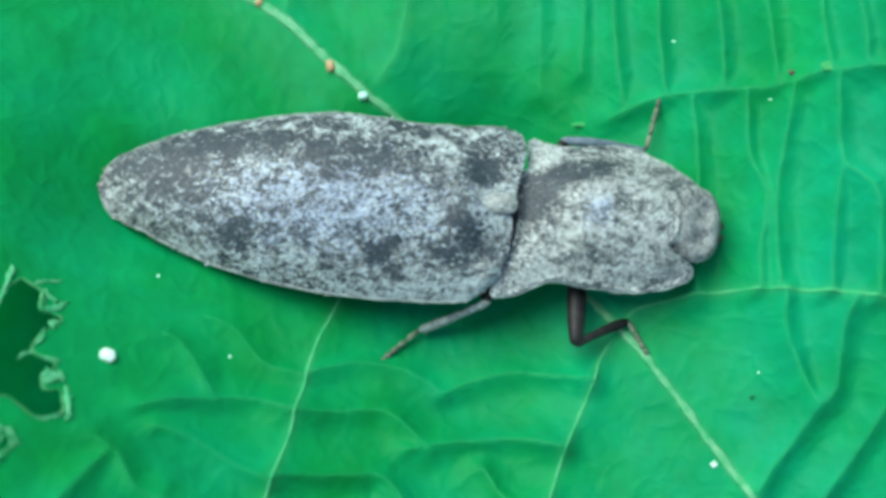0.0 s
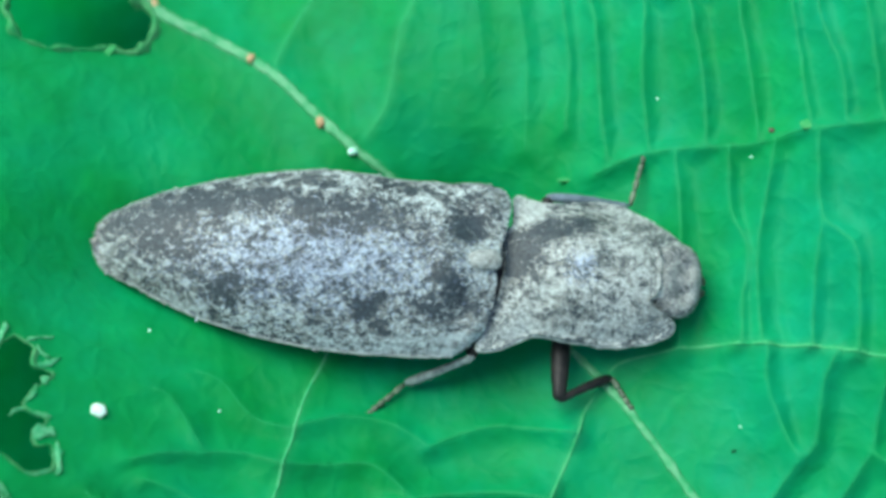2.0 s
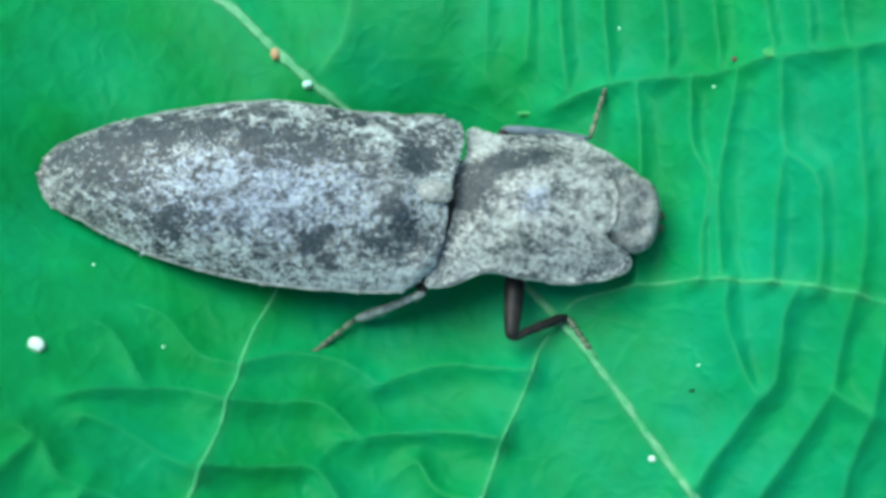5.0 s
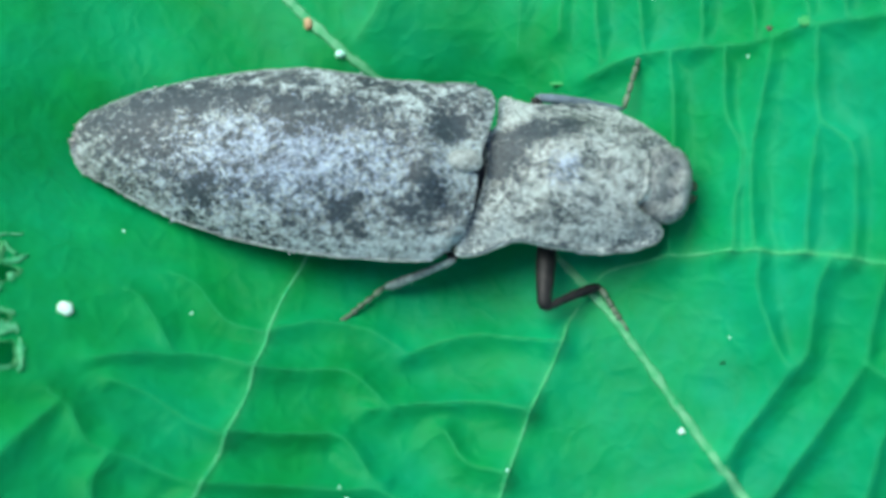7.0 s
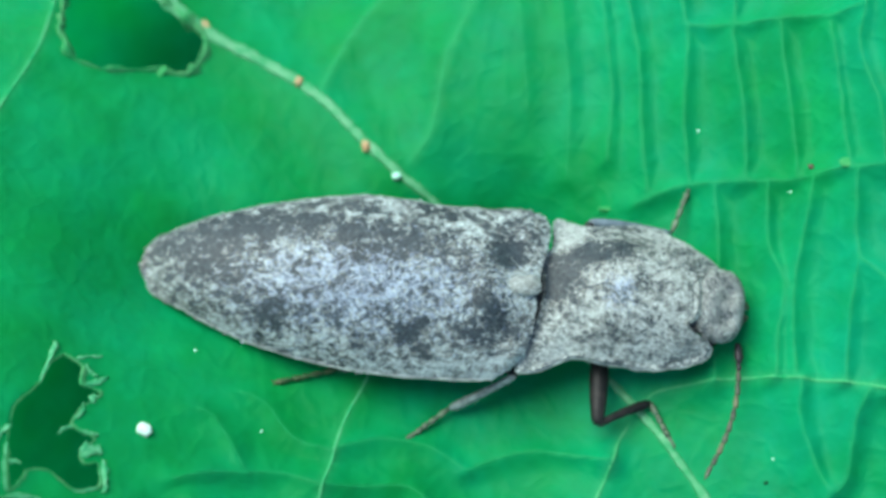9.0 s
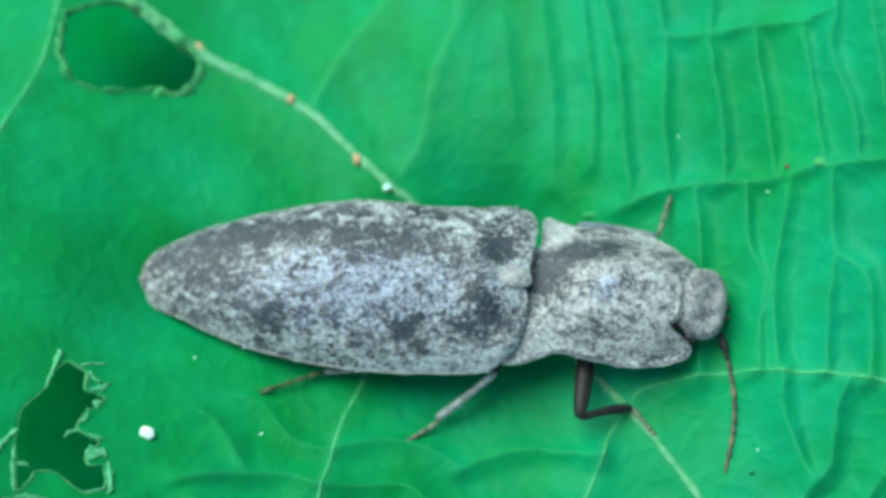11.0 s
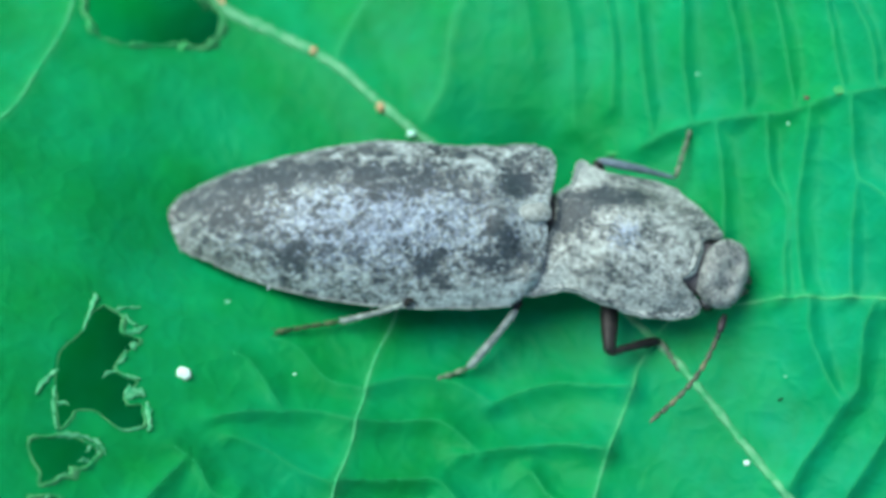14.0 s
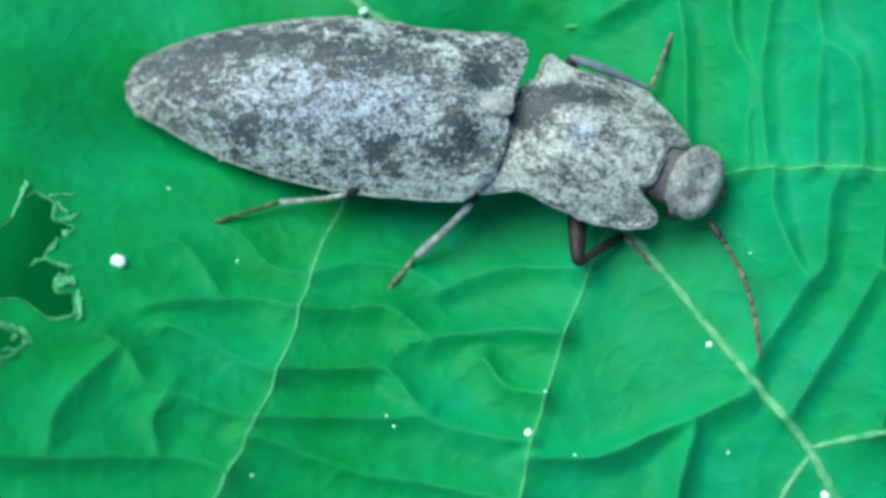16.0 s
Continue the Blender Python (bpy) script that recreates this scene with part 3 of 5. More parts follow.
def wing_surface(s, v, side):
    """A point of a wing case: s from tail tip to base, v from the seam to the margin."""
    base = -0.13 + 0.13 * np.sin(np.pi * np.clip(v, 0, 1)) - 0.12 * np.clip((v - 0.82) / 0.18, 0, 1) ** 2 - (0.34 if side > 0 else 0.16) * np.clip((v - 0.55) / 0.45, 0, 1) ** 3
    x = -11.3 + s * (11.3 + base)
    w = np.minimum(v, 1.0)
    trim = np.interp(x, [-11, -8, -5, -4, -2.8, -1.6, -0.6], [0.96, 0.965, 0.985, 0.95, 0.91, 0.93, 1.0]) if side > 0 else np.interp(x, [-11.2, -9.9, -9, -8, -6, -3, -0.5], [0.95, 0.86, 0.92, 0.955, 0.975, 0.985, 1.0])
    q = np.sin(w * np.pi / 2) ** 0.95
    y = 0.004 + wing_half(x) * trim * q
    low = np.interp(x, [-11, -9, -5, 0], [1.28, 1.6, 1.85, 1.8])
    z = low + (wing_top(x) - low) * (1 - q**2.4)
    z += 0.05 * np.exp(-((v - 1) / 0.05) ** 2)
    z -= 0.008 * np.exp(-(v / 0.03) ** 2)
    z += 0.004 * np.cos(v * 2 * np.pi * 9) * np.clip((1 - v) * 6, 0, 1) * np.clip((x + 9) / 3, 0, 1)
    z += dents(x, side * y, [(-0.75, 1.0, 0.55, -0.16), (-0.75, -1.05, 0.55, -0.16), (-1.3, -0.45, 0.5, 0.10), (-1.3, 0.45, 0.5, 0.10), (-0.4, 1.7, 0.4, 0.10),
                            (-0.4, -1.7, 0.4, 0.10), (-3.3, -1.4, 0.7, -0.06), (-7.5, 1.0, 1.2, -0.05)])
    drop = np.clip(v - 1, 0, 1)
    x = x + np.where(side > 0, 0.20 * np.clip(v, 0, 1), -0.30 * np.clip(v, 0, 1) - 0.58 * np.clip(v, 0, 1) ** 2) * np.clip((x + 1.5) / 1.5, 0, 1)
    z -= drop * 1.2
    y -= drop * 1.6
    return np.stack([x, side * y + 0.24 * (x / 11) ** 2, z], -1)


WING_SPOTS = [(-0.9, 1.1, 0.6, 1.0), (-1.1, -0.9, 0.55, 0.75), (-1.5, -0.15, 0.4, 0.55), (-3.3, -1.45, 0.5, 0.95), (-7.7, 1.45, 0.65, 0.85), (-8.9, 1.2, 0.55, 0.5), (-6.5, 1.7, 0.6, 0.55), (-6.9, -1.05, 0.5, 0.25),
              (-9.7, 0.35, 0.7, 0.4), (-8.4, 0.8, 0.6, 0.2), (-3.9, 1.25, 0.6, 0.6), (-5.2, 1.25, 0.6, 0.55), (-2.6, 1.2, 0.5, 0.4), (-8.4, -0.4, 0.5, 0.35), (-5.6, -1.0, 0.5, 0.3),
              (-2.0, -1.3, 0.4, 0.3), (-0.45, 0.12, 0.38, -0.8), (-7.3, -0.9, 0.6, 0.3), (-5.0, 1.25, 0.5, 0.25), (-9.8, 0.9, 0.8, 0.2), (-9.0, 0.1, 0.6, 0.15)]
SHIELD_SPOTS = [(0.15, 0.1, 0.45, 0.6), (0.45, 0.5, 0.45, 0.65), (0.8, 0.8, 0.4, 0.65), (1.25, 1.0, 0.38, 0.65), (1.8, 1.1, 0.35, 0.5), (0.3, -0.4, 0.45, 0.45), (0.85, -0.2, 0.45, 0.4), (2.6, 0.3, 0.3, 0.15)]


def mottle(me, spots, sheen):
    """Marks the dark patches of the cuticle on a mesh, and where the sky's bluish sheen is painted: middle, half
    length, half width.
    """
    co = np.array([v.co[:] for v in me.vertices]) / MM
    at = me.attributes.new("mottle", "FLOAT", "POINT")
    x, y = co[:, 0] + 0.3 * wobble(co[:, 0], co[:, 1], 0.4, 51.0), co[:, 1] + 0.3 * wobble(co[:, 0], co[:, 1], 0.4, 53.0)
    at.data.foreach_set("value", np.clip(0.75 * dents(x, y, spots) + 0.55 * wobble(x, y, 0.3, 57.0), 0, 0.65).astype(np.float32))
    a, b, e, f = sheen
    at = me.attributes.new("sky_sheen", "FLOAT", "POINT")
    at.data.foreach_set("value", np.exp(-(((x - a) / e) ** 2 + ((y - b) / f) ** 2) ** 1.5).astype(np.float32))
    return me


def wing_case(side):
    s = 1 - (1 - np.linspace(0, 1, 110)) ** 1.15
    v = np.concatenate([np.linspace(0, 1, 46), [1.05, 1.1]])
    pts = wing_surface(*np.meshgrid(s, v, indexing="ij"), side)
    faces = grid_faces(len(s), len(v))
    if side > 0:
        faces = [f[::-1] for f in faces]
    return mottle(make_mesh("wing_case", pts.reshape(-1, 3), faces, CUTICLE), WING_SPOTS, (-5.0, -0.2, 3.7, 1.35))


def shield_outline(a):
    """The shield's edge, a in turns from the middle of its front, seen from above: pointed hind corners, a lobe at each side of the head."""
    side = np.where((a % 1.0) < 0.5, 1.0, -1.0)
    b = np.where((a % 1.0) < 0.5, (a % 1.0) * 2, 2 - (a % 1.0) * 2)
    x = np.interp(b, EDGE_AT, EDGE[:, 0])
    y = np.interp(b, EDGE_AT, EDGE[:, 1])
    return x, side * y


EDGE = smooth_path([(4.08, 0), (4.06, 0.3), (3.96, 0.58), (3.97, 0.76), (4.12, 0.88), (4.30, 1.02), (4.34, 1.25), (4.2, 1.48), (3.85, 1.68), (3.4, 1.84), (2.9, 1.96), (2.3, 2.03),
                    (1.7, 1.97), (1.1, 1.84), (0.6, 1.86), (0.3, 1.93), (0.06, 2.0)], 0.04)
EDGE = np.vstack([EDGE, smooth_path([(-0.05, 1.88), (-0.05, 1.7), (0.0, 1.40), (0.02, 0.95), (-0.05, 0.45), (-0.12, 0.0)], 0.04)])
EDGE_AT = np.concatenate([[0], np.cumsum(np.linalg.norm(np.diff(EDGE, axis=0), axis=1))])
EDGE_AT = EDGE_AT / EDGE_AT[-1]


def shield_surface(r, a, under=False):
    """A point of the shield behind the head: r from its middle to its edge, a round the edge in turns."""
    ex, ey = shield_outline(a)
    x, y = 2.0 + r * (ex - 2.0), r * ey
    x = x + np.where(y > 0, 0.01, 0.32) * y * np.clip((1.2 - x) / 1.2, 0, 1)
    x = x + r**3 * np.clip((0.9 - x) / 0.6, 0, 1) * (0.13 * np.exp(-(((y + 0.6) / 0.75) ** 2)) - 0.24 / (1 + np.exp((y - 0.95) / 0.05)) * np.exp(-(((y - 0.7) / 0.5) ** 2)))
    lobe = np.clip((x - 2.9) / 1.3, 0, 1)
    x = x + 0.16 * lobe * np.clip(np.abs(y), 0, 1) - 0.45 * r**4 * np.exp(-(((y + 0.86) / 0.2) ** 2)) * lobe
    y = y * np.where(y > 0, 1 - 0.24 * lobe, 1 - 0.05 * np.clip((x - 1.2) / 1.0, 0, 1) + 0.03 * lobe)
    y = y - np.where(y < 0, 0.40 * np.clip(-y / 1.9, 0, 1) ** 3 * np.exp(-((np.maximum(x - 0.0, 0) / 0.55) ** 2)) + 0.10 * np.clip(-y / 1.9, 0, 1) ** 3 * np.clip((x - 2.2) / 0.8, 0, 1), 0)
    edge = np.interp(x, [-0.3, 1, 3, 4.4], [1.6, 1.6, 1.6, 1.6])
    if under:
        z = edge - 0.05 - 0.65 * np.maximum(1 - r**2, 0)
    else:
        top = np.interp(x, [-0.3, 0.15, 0.7, 1.5, 2.4, 3.3, 4.0, 4.4], [1.95, 2.06, 2.32, 2.50, 2.52, 2.40, 2.2, 2.1])
        across = np.clip(np.abs(y) / np.interp(x, [-0.3, 0.6, 2.3, 3.6, 4.4], [2.2, 1.92, 1.98, 1.72, 1.35]), 0, 1)
        z = edge + (top - edge) * (1 - across**2.4)
        z += 0.05 * np.exp(-((r - 0.97) / 0.03) ** 2) - 0.05 * np.clip((r - 0.975) / 0.025, 0, 1)
        z += dents(x, y, [(0.5, 0, 0.5, -0.10), (0.9, 1.0, 0.5, -0.09), (0.9, -1.0, 0.5, -0.09), (2.1, 0.55, 0.6, 0.06), (2.1, -0.55, 0.6, 0.06), (2.3, 1.45, 0.5, -0.06),
                          (2.5, -1.4, 0.5, -0.05), (3.7, 0.0, 0.5, 0.05)])
        z += 0.02 * np.sin(x * 5.1 + 1.3 * y) * np.sin(y * 4.3 - x)
    return np.stack([x, y, z], -1)


def shield_mesh():
    r, a = np.linspace(0.0, 1, 40) ** 0.85, np.linspace(0, 1, 170, endpoint=False)
    top = shield_surface(*np.meshgrid(r, a, indexing="ij"))
    low = shield_surface(*np.meshgrid(r[::-1], a, indexing="ij"), True)
    pts = np.vstack([top.reshape(-1, 3), low.reshape(-1, 3)])
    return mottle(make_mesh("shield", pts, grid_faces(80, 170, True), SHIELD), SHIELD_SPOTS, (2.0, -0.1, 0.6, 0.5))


def scales(surface, count, chance, size, spots, seed, power=1.0, bare=(), mats=None, sheen_area=None, vary=0.42):
    """Flat lying hairs strewn over a surface, in three tints. chance(x, y): how likely a pale one is."""
    rng = np.random.default_rng(seed)
    s, v = rng.random(count) ** power, rng.random(count)
    p = surface(s, v)
    worn = sum(k * np.exp(-((((p[:, 0] - a) / e) ** 2 + ((p[:, 1] - b) / f) ** 2) ** 1.5)) for a, b, e, f, k in bare) if bare else 0.0
    thin = rng.random(count) > worn * (1 + 1.2 * wobble(p[:, 0], p[:, 1], 0.5, seed + 8))
    thin &= rng.random(count) < np.clip((p[:, 0] + 11.2) / 0.4, 0.05, 1)
    s, v, p, count = s[thin], v[thin], p[thin], int(thin.sum())
    e = 1e-3
    ds = surface(np.minimum(s + e, 1), v) - surface(np.maximum(s - e, 0), v)
    dv = surface(s, np.minimum(v + e, 1)) - surface(s, np.maximum(v - e, 0))
    ds /= np.linalg.norm(ds, axis=1, keepdims=True) + 1e-9
    nrm = np.cross(ds, dv)
    nrm /= np.linalg.norm(nrm, axis=1, keepdims=True) + 1e-9
    nrm *= np.sign((nrm * (p * np.array([0.1, 1, 1]) - np.array([0, 0, p[:, 2].mean() - 1.2]))).sum(1, keepdims=True) + 1e-6)
    ang = rng.normal(0, 0.6, count)[:, None]
    back = np.array([-1.0, 0, 0]) + nrm[:, :1] * nrm
    back /= np.linalg.norm(back, axis=1, keepdims=True) + 1e-9
    way = np.cos(ang) * back + np.sin(ang) * np.cross(nrm, back)
    side = np.cross(nrm, way)
    ln, wd = size * rng.uniform(0.7, 1.3, (count, 1)), 0.2 * size * rng.uniform(0.7, 1.2, (count, 1))
    lift = rng.uniform(0.02, 0.16, (count, 1))
    root = p + 0.006 * nrm
    tip = root + ln * (way + lift * nrm)
    mid = root + 0.5 * ln * (way + 0.9 * lift * nrm) + 0.01 * nrm
    verts = np.stack([root - 0.5 * wd * side, root + 0.5 * wd * side, mid - wd * side, mid + wd * side, tip], 1).reshape(-1, 3)
    faces, index = [], []
    px, py = 0.7 * p[:, 0], p[:, 1] - 0.8 * p[:, 2] * np.sign(p[:, 1])
    grain = 0.9 * wobble(px, py, 0.13, seed) + 0.85 * wobble(px, py, 0.32, seed + 2) + 0.55 * wobble(px, py, 0.9, seed + 5)
    want = chance(p[:, 0], p[:, 1]) + vary * grain * (1 + 0.9 * np.clip((np.abs(p[:, 1]) - 1.2) / 0.8, 0, 1)) - 0.65 * dents(p[:, 0], p[:, 1], spots) + rng.normal(0, 0.16, count) + 0.28 * rng.choice((-1, *[0] * 12, 1), count)
    kind = np.where(want > 0.53, 0, np.where(want > 0.34, 1, 2))
    # inside this oval bluish scale tints stand for the sky's sheen
    if sheen_area:
        a, b, e, f = sheen_area
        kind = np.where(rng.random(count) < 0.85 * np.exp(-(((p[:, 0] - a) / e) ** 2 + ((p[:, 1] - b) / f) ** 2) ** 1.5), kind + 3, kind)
    for i in range(count):
        b = 5 * i
        faces += [(b, b + 1, b + 3, b + 2), (b + 2, b + 3, b + 4)]
        index += [int(kind[i])] * 2
    return make_mesh("scales", verts, faces, (mats or [SCALE_PALE, SCALE_TAN, SCALE_DARK]) + [SCALE_SHEEN, SCALE_SHEEN_DULL, SCALE_DARK], index=index)


def blob(name, radii, mat, squash=2.0, seg=24, ring=14, rough=0.0, seed=0.0):
    """A rounded lump; squash over 2 makes it boxier."""
    t, a = np.meshgrid(np.linspace(0, np.pi, ring), np.linspace(0, 2 * np.pi, seg, endpoint=False), indexing="ij")
    d = np.stack([np.cos(t), np.sin(t) * np.cos(a), np.sin(t) * np.sin(a)], -1)
    d = np.sign(d) * np.abs(d) ** (2 / squash) * np.asarray(radii)
    v = d.reshape(-1, 3)
    if rough:
        v = v * (1 + rough * np.array([noise.noise(Vector(p / max(radii) * 1.7) + Vector((seed, 0, 0))) for p in v]))[:, None]
    return make_mesh(name, v, grid_faces(ring, seg, True), mat)


def limb(name, length, widths, mat, bow=0.0, spines=0):
    """A leg joint along +x: widths from its near to its far end, a slight bow, and bristles."""
    n = 16
    x = np.linspace(0, length, n)
    path = np.column_stack([x, bow * np.sin(np.pi * x / length), 0 * x])
    rad = np.interp(x / length, np.linspace(0, 1, len(widths)), widths) / 2
    rad[0] *= 0.6
    rad[-1] *= 0.6
    v, f = tube(path, rad, 10, 0.75)
    rng = np.random.default_rng(int(length * 100))
    verts, faces = [v], list(f)
    at = len(v)
    for k in range(spines):
        u = rng.uniform(0.1, 1.0)
        a = rng.uniform(0, 2 * np.pi)
        c = np.array([u * length, bow * np.sin(np.pi * u), 0])
        r = np.interp(u, np.linspace(0, 1, len(widths)), widths) / 2
        d = np.array([0.6, np.cos(a), 0.75 * np.sin(a)])
        root = c + r * 0.9 * np.array([0, np.cos(a), 0.75 * np.sin(a)])
        side = np.array([0.015, 0, 0])
        verts.append(np.array([root - side, root + side, root + 0.09 * d]))
        faces.append((at, at + 1, at + 2))
        at += 3
    return make_mesh(name, np.vstack(verts), faces, mat)


def tarsus_mesh(length, mat):
    """Five short foot joints and a pair of claws, along +x."""
    verts, faces, at = [], [], 0
    starts = np.array([0, 0.26, 0.45, 0.6, 0.73, 1.0]) * length
    for a, b in zip(starts, starts[1:]):
        x = np.linspace(a, b, 6)
        v, f = tube(np.column_stack([x, 0 * x, 0.02 * np.sin(x * 9)]), 1.4 * np.array([0.03, 0.044, 0.05, 0.055, 0.055, 0.035]), 8, 0.8)
        verts.append(v)
        faces += [tuple(i + at for i in q) for q in f]
        at += len(v)
    for s in (-1, 1):
        t = np.linspace(0, 1, 6)
        p = np.column_stack([length + 0.16 * t, s * 0.1 * np.sin(t * 2), -0.08 * t**2])
        v, f = tube(p, 0.025 * (1 - 0.8 * t), 6)
        verts.append(v)
        faces += [tuple(i + at for i in q) for q in f]
        at += len(v)
    return make_mesh("tarsus", np.vstack(verts), faces, mat)


def build_leg(beetle, hip, femur, tibia, tarsus, dark, stout=1.0, foot=TARSUS, shin=(0.18, 0.16, 0.17, 0.2, 0.17)):
    """A leg: its coxa stays on the body, the other joints move."""
    coxa = blob("coxa", (0.45, 0.42, 0.35), UNDER)
    leg = part("leg", coxa, beetle, "dark jointed leg with a tan foot")
    leg.matrix_basis = Matrix.Identity(4)
    coxa.transform(mm(*hip))
    out = [part("femur", limb("femur", femur, np.array([0.26, 0.38, 0.44, 0.4]) * stout, LIMB, 0.0, 10), leg),
           part("tibia", limb("tibia", tibia, np.array(shin) * stout, dark, 0.03, 26), leg),
           part("tarsus", tarsus_mesh(tarsus, foot), leg, "tan-brown jointed foot")]
    return out


def build_antenna(beetle, label):
    """Eleven saw-toothed joints along +x from the base; the whole feeler swings as one."""
    lens = np.array([0.52, 0.22, 0.30, 0.36, 0.36, 0.35, 0.34, 0.33, 0.32, 0.31, 0.44])
    lens = lens * 3.85 / lens.sum()
    at = np.concatenate([[0], np.cumsum(lens)])
    ant = None
    for i, ln in enumerate(lens):
        x = np.linspace(0, ln, 7)
        w = (0.1, 0.17, 0.19, 0.12) if i == 0 else (0.065, 0.095, 0.12, 0.095) if i < 10 else (0.05, 0.10, 0.08, 0.03)
        rad = np.interp(x / ln, np.linspace(0, 1, 4), w) * 0.62
        mid = at[i] + x
        v, f = tube(np.column_stack([mid, 0.32 * np.sin(np.pi * mid / 3.85) + 0.025 * (x / ln), -0.05 * (mid / 3.85) ** 2]), rad, 8, 0.7)
        me = make_mesh("antenna_joint", v, f, UNDER if i < 2 else FEELER if i % 2 else RUST if i % 4 else FEELER_PALE)
        if i == 0:
            ant = part("antenna", me, beetle, label)
        else:
            part("antenna_joint", me, ant)
    return ant


def head_surface(t, a):
    """A rounded, slightly dished disc: t from its crown down, a round it."""
    d = np.stack([np.sin(t) * np.cos(a), np.sin(t) * np.sin(a), np.cos(t)], -1)
    d = np.sign(d) * np.abs(d) ** np.array([0.86, 0.86, 0.62])
    v = d * np.array([0.66, 0.97, 0.36])
    x, y = v[..., 0], v[..., 1]
    v[..., 2] += np.where(v[..., 2] > 0, dents(x, y, [(0.22, 0.3, 0.24, -0.17), (0.18, -0.34, 0.24, -0.17), (-0.3, 0.0, 0.4, 0.06), (0.45, 0.0, 0.16, 0.08), (0.0, 0.0, 0.16, -0.06),
                                                      (-0.25, 0.5, 0.12, -0.06), (0.05, 0.62, 0.12, -0.05), (-0.2, -0.55, 0.14, -0.06)]), 0)
    v[..., 2] -= 0.20 * np.clip(x + 0.2, 0, 1) ** 1.3
    return v


# dimples of head_surface get darker scales, their shade put into the tint
DIMPLE_SHADE = [(0.22, 0.3, 0.2, 0.45), (0.18, -0.34, 0.2, 0.45), (0.0, 0.0, 0.14, 0.35), (-0.25, 0.5, 0.14, 0.4), (0.05, 0.62, 0.12, 0.4), (-0.2, -0.55, 0.15, 0.4)]


def head_mesh():
    v = head_surface(*np.meshgrid(np.linspace(0, np.pi, 40), np.linspace(0, 2 * np.pi, 64, endpoint=False), indexing="ij"))
    return make_mesh("head", v.reshape(-1, 3), grid_faces(40, 64, True), HEAD)


def build_beetle():
    beetle = tagged(new("beetle"), "mottled grey-brown click beetle with scaly wing cases", "beetle")
    for side in (1, -1):
        case = part("wing_case", wing_case(side), beetle, "grey mottled wing case dusted with pale scales")
        u = np.linspace(0.02, 0.995, 160)
        v, f = tube(wing_surface(u, 1.0 + 0 * u, side), 0.024 + 0.012 * np.sin(60 * u) * np.sin(23 * u), 6)
        part("margin", make_mesh("margin", v, f, MARGIN), case, "thin raised edge, painted pale for the light it catches")
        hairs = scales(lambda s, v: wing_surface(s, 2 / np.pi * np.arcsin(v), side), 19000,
                       lambda x, y: 0.47 + 0.03 * np.cos(x * 0.5) - 0.13 * np.clip((-7.2 - x) / 2.0, 0, 1) * np.clip((y + 1.2) / 1.2, 0, 1) + 0.13 * np.clip((-y - 1.1) / 0.7, 0, 1), 0.105, WING_SPOTS, 11 + side, bare=((-1.6, -0.9, 0.7, 0.5, 0.5),), sheen_area=(-5.0, -0.2, 3.4, 1.2))
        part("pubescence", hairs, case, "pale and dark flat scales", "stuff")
    # the small triangular shield between the wing cases
    scut = blob("scutellum", (0.45, 0.27, 0.13), SCUT, 2.3, 28, 14, 0.3)
    scut.transform(mm(-0.40, 0.12, 2.55, 0, 6, 0))
    scut = part("scutellum", scut, beetle, "small pale oval shield between the wing cases")
    dust = scales(lambda s, v: np.stack([-0.42 + 0.44 * np.sqrt(s) * np.cos(2 * np.pi * v), 0.10 + 0.25 * np.sqrt(s) * np.sin(2 * np.pi * v), 2.55 + 0.13 * np.sqrt(1.02 - s)
                                         + 0.044 * np.sqrt(s) * np.cos(2 * np.pi * v) * -1], -1), 320, lambda x, y: 0.52 + 0 * x, 0.08, [(9, 9, 1, 0)], 61, mats=[SCALE_CREAM, SCALE_BUFF, SCALE_BUFF], vary=0.25)
    part("pubescence", dust, scut, "pale flat scales", "stuff")
    belly = blob("abdomen", (5.1, 1.75, 0.7), UNDER, 2.3, 40, 24)
    belly.transform(mm(-5.4, 0, 1.0))
    part("abdomen", belly, beetle, "dark underside of the body")
    waist = blob("waist", (1.2, 1.1, 0.66), UNDER, 2.6, 30, 16)
    waist.transform(mm(0.2, -0.1, 1.25))
    part("waist", waist, beetle, "dark joint between shield and wing cases")
    shield = part("pronotum", shield_mesh(), beetle, "grey-brown scaly shield behind the head, with pointed hind corners")
    u = np.linspace(0, 1, 220, endpoint=False)
    v, f = tube(shield_surface(0.995 + 0 * u, u), 0.028 + 0.01 * np.sin(170 * u), 6, closed=True)
    part("margin", make_mesh("margin", v, f, MARGIN), shield, "thin raised edge, painted pale for the light it catches")
    # extra pale scales at the hind left corner imitate its reflecting rim line
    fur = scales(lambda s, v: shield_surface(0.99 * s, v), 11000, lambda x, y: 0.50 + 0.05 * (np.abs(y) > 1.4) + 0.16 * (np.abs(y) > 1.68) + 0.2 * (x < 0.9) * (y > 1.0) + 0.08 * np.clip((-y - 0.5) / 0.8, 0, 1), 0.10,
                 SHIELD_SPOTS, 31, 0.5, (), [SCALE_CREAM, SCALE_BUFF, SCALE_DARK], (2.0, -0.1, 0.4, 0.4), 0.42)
    part("pubescence", fur, shield, "pale and dark flat scales", "stuff")
    head = part("head", head_mesh(), beetle, "rounded grey-brown dimpled head")
    for s in (1, -1):
        eye = blob("eye", (0.24, 0.2, 0.24), EYE)
        eye.transform(mm(-0.2, s * 0.78 if s > 0 else -0.93, -0.16))
        part("eye", eye, head, "small black eye")
        jaw = blob("mandible", (0.22, 0.12, 0.1), RUST)
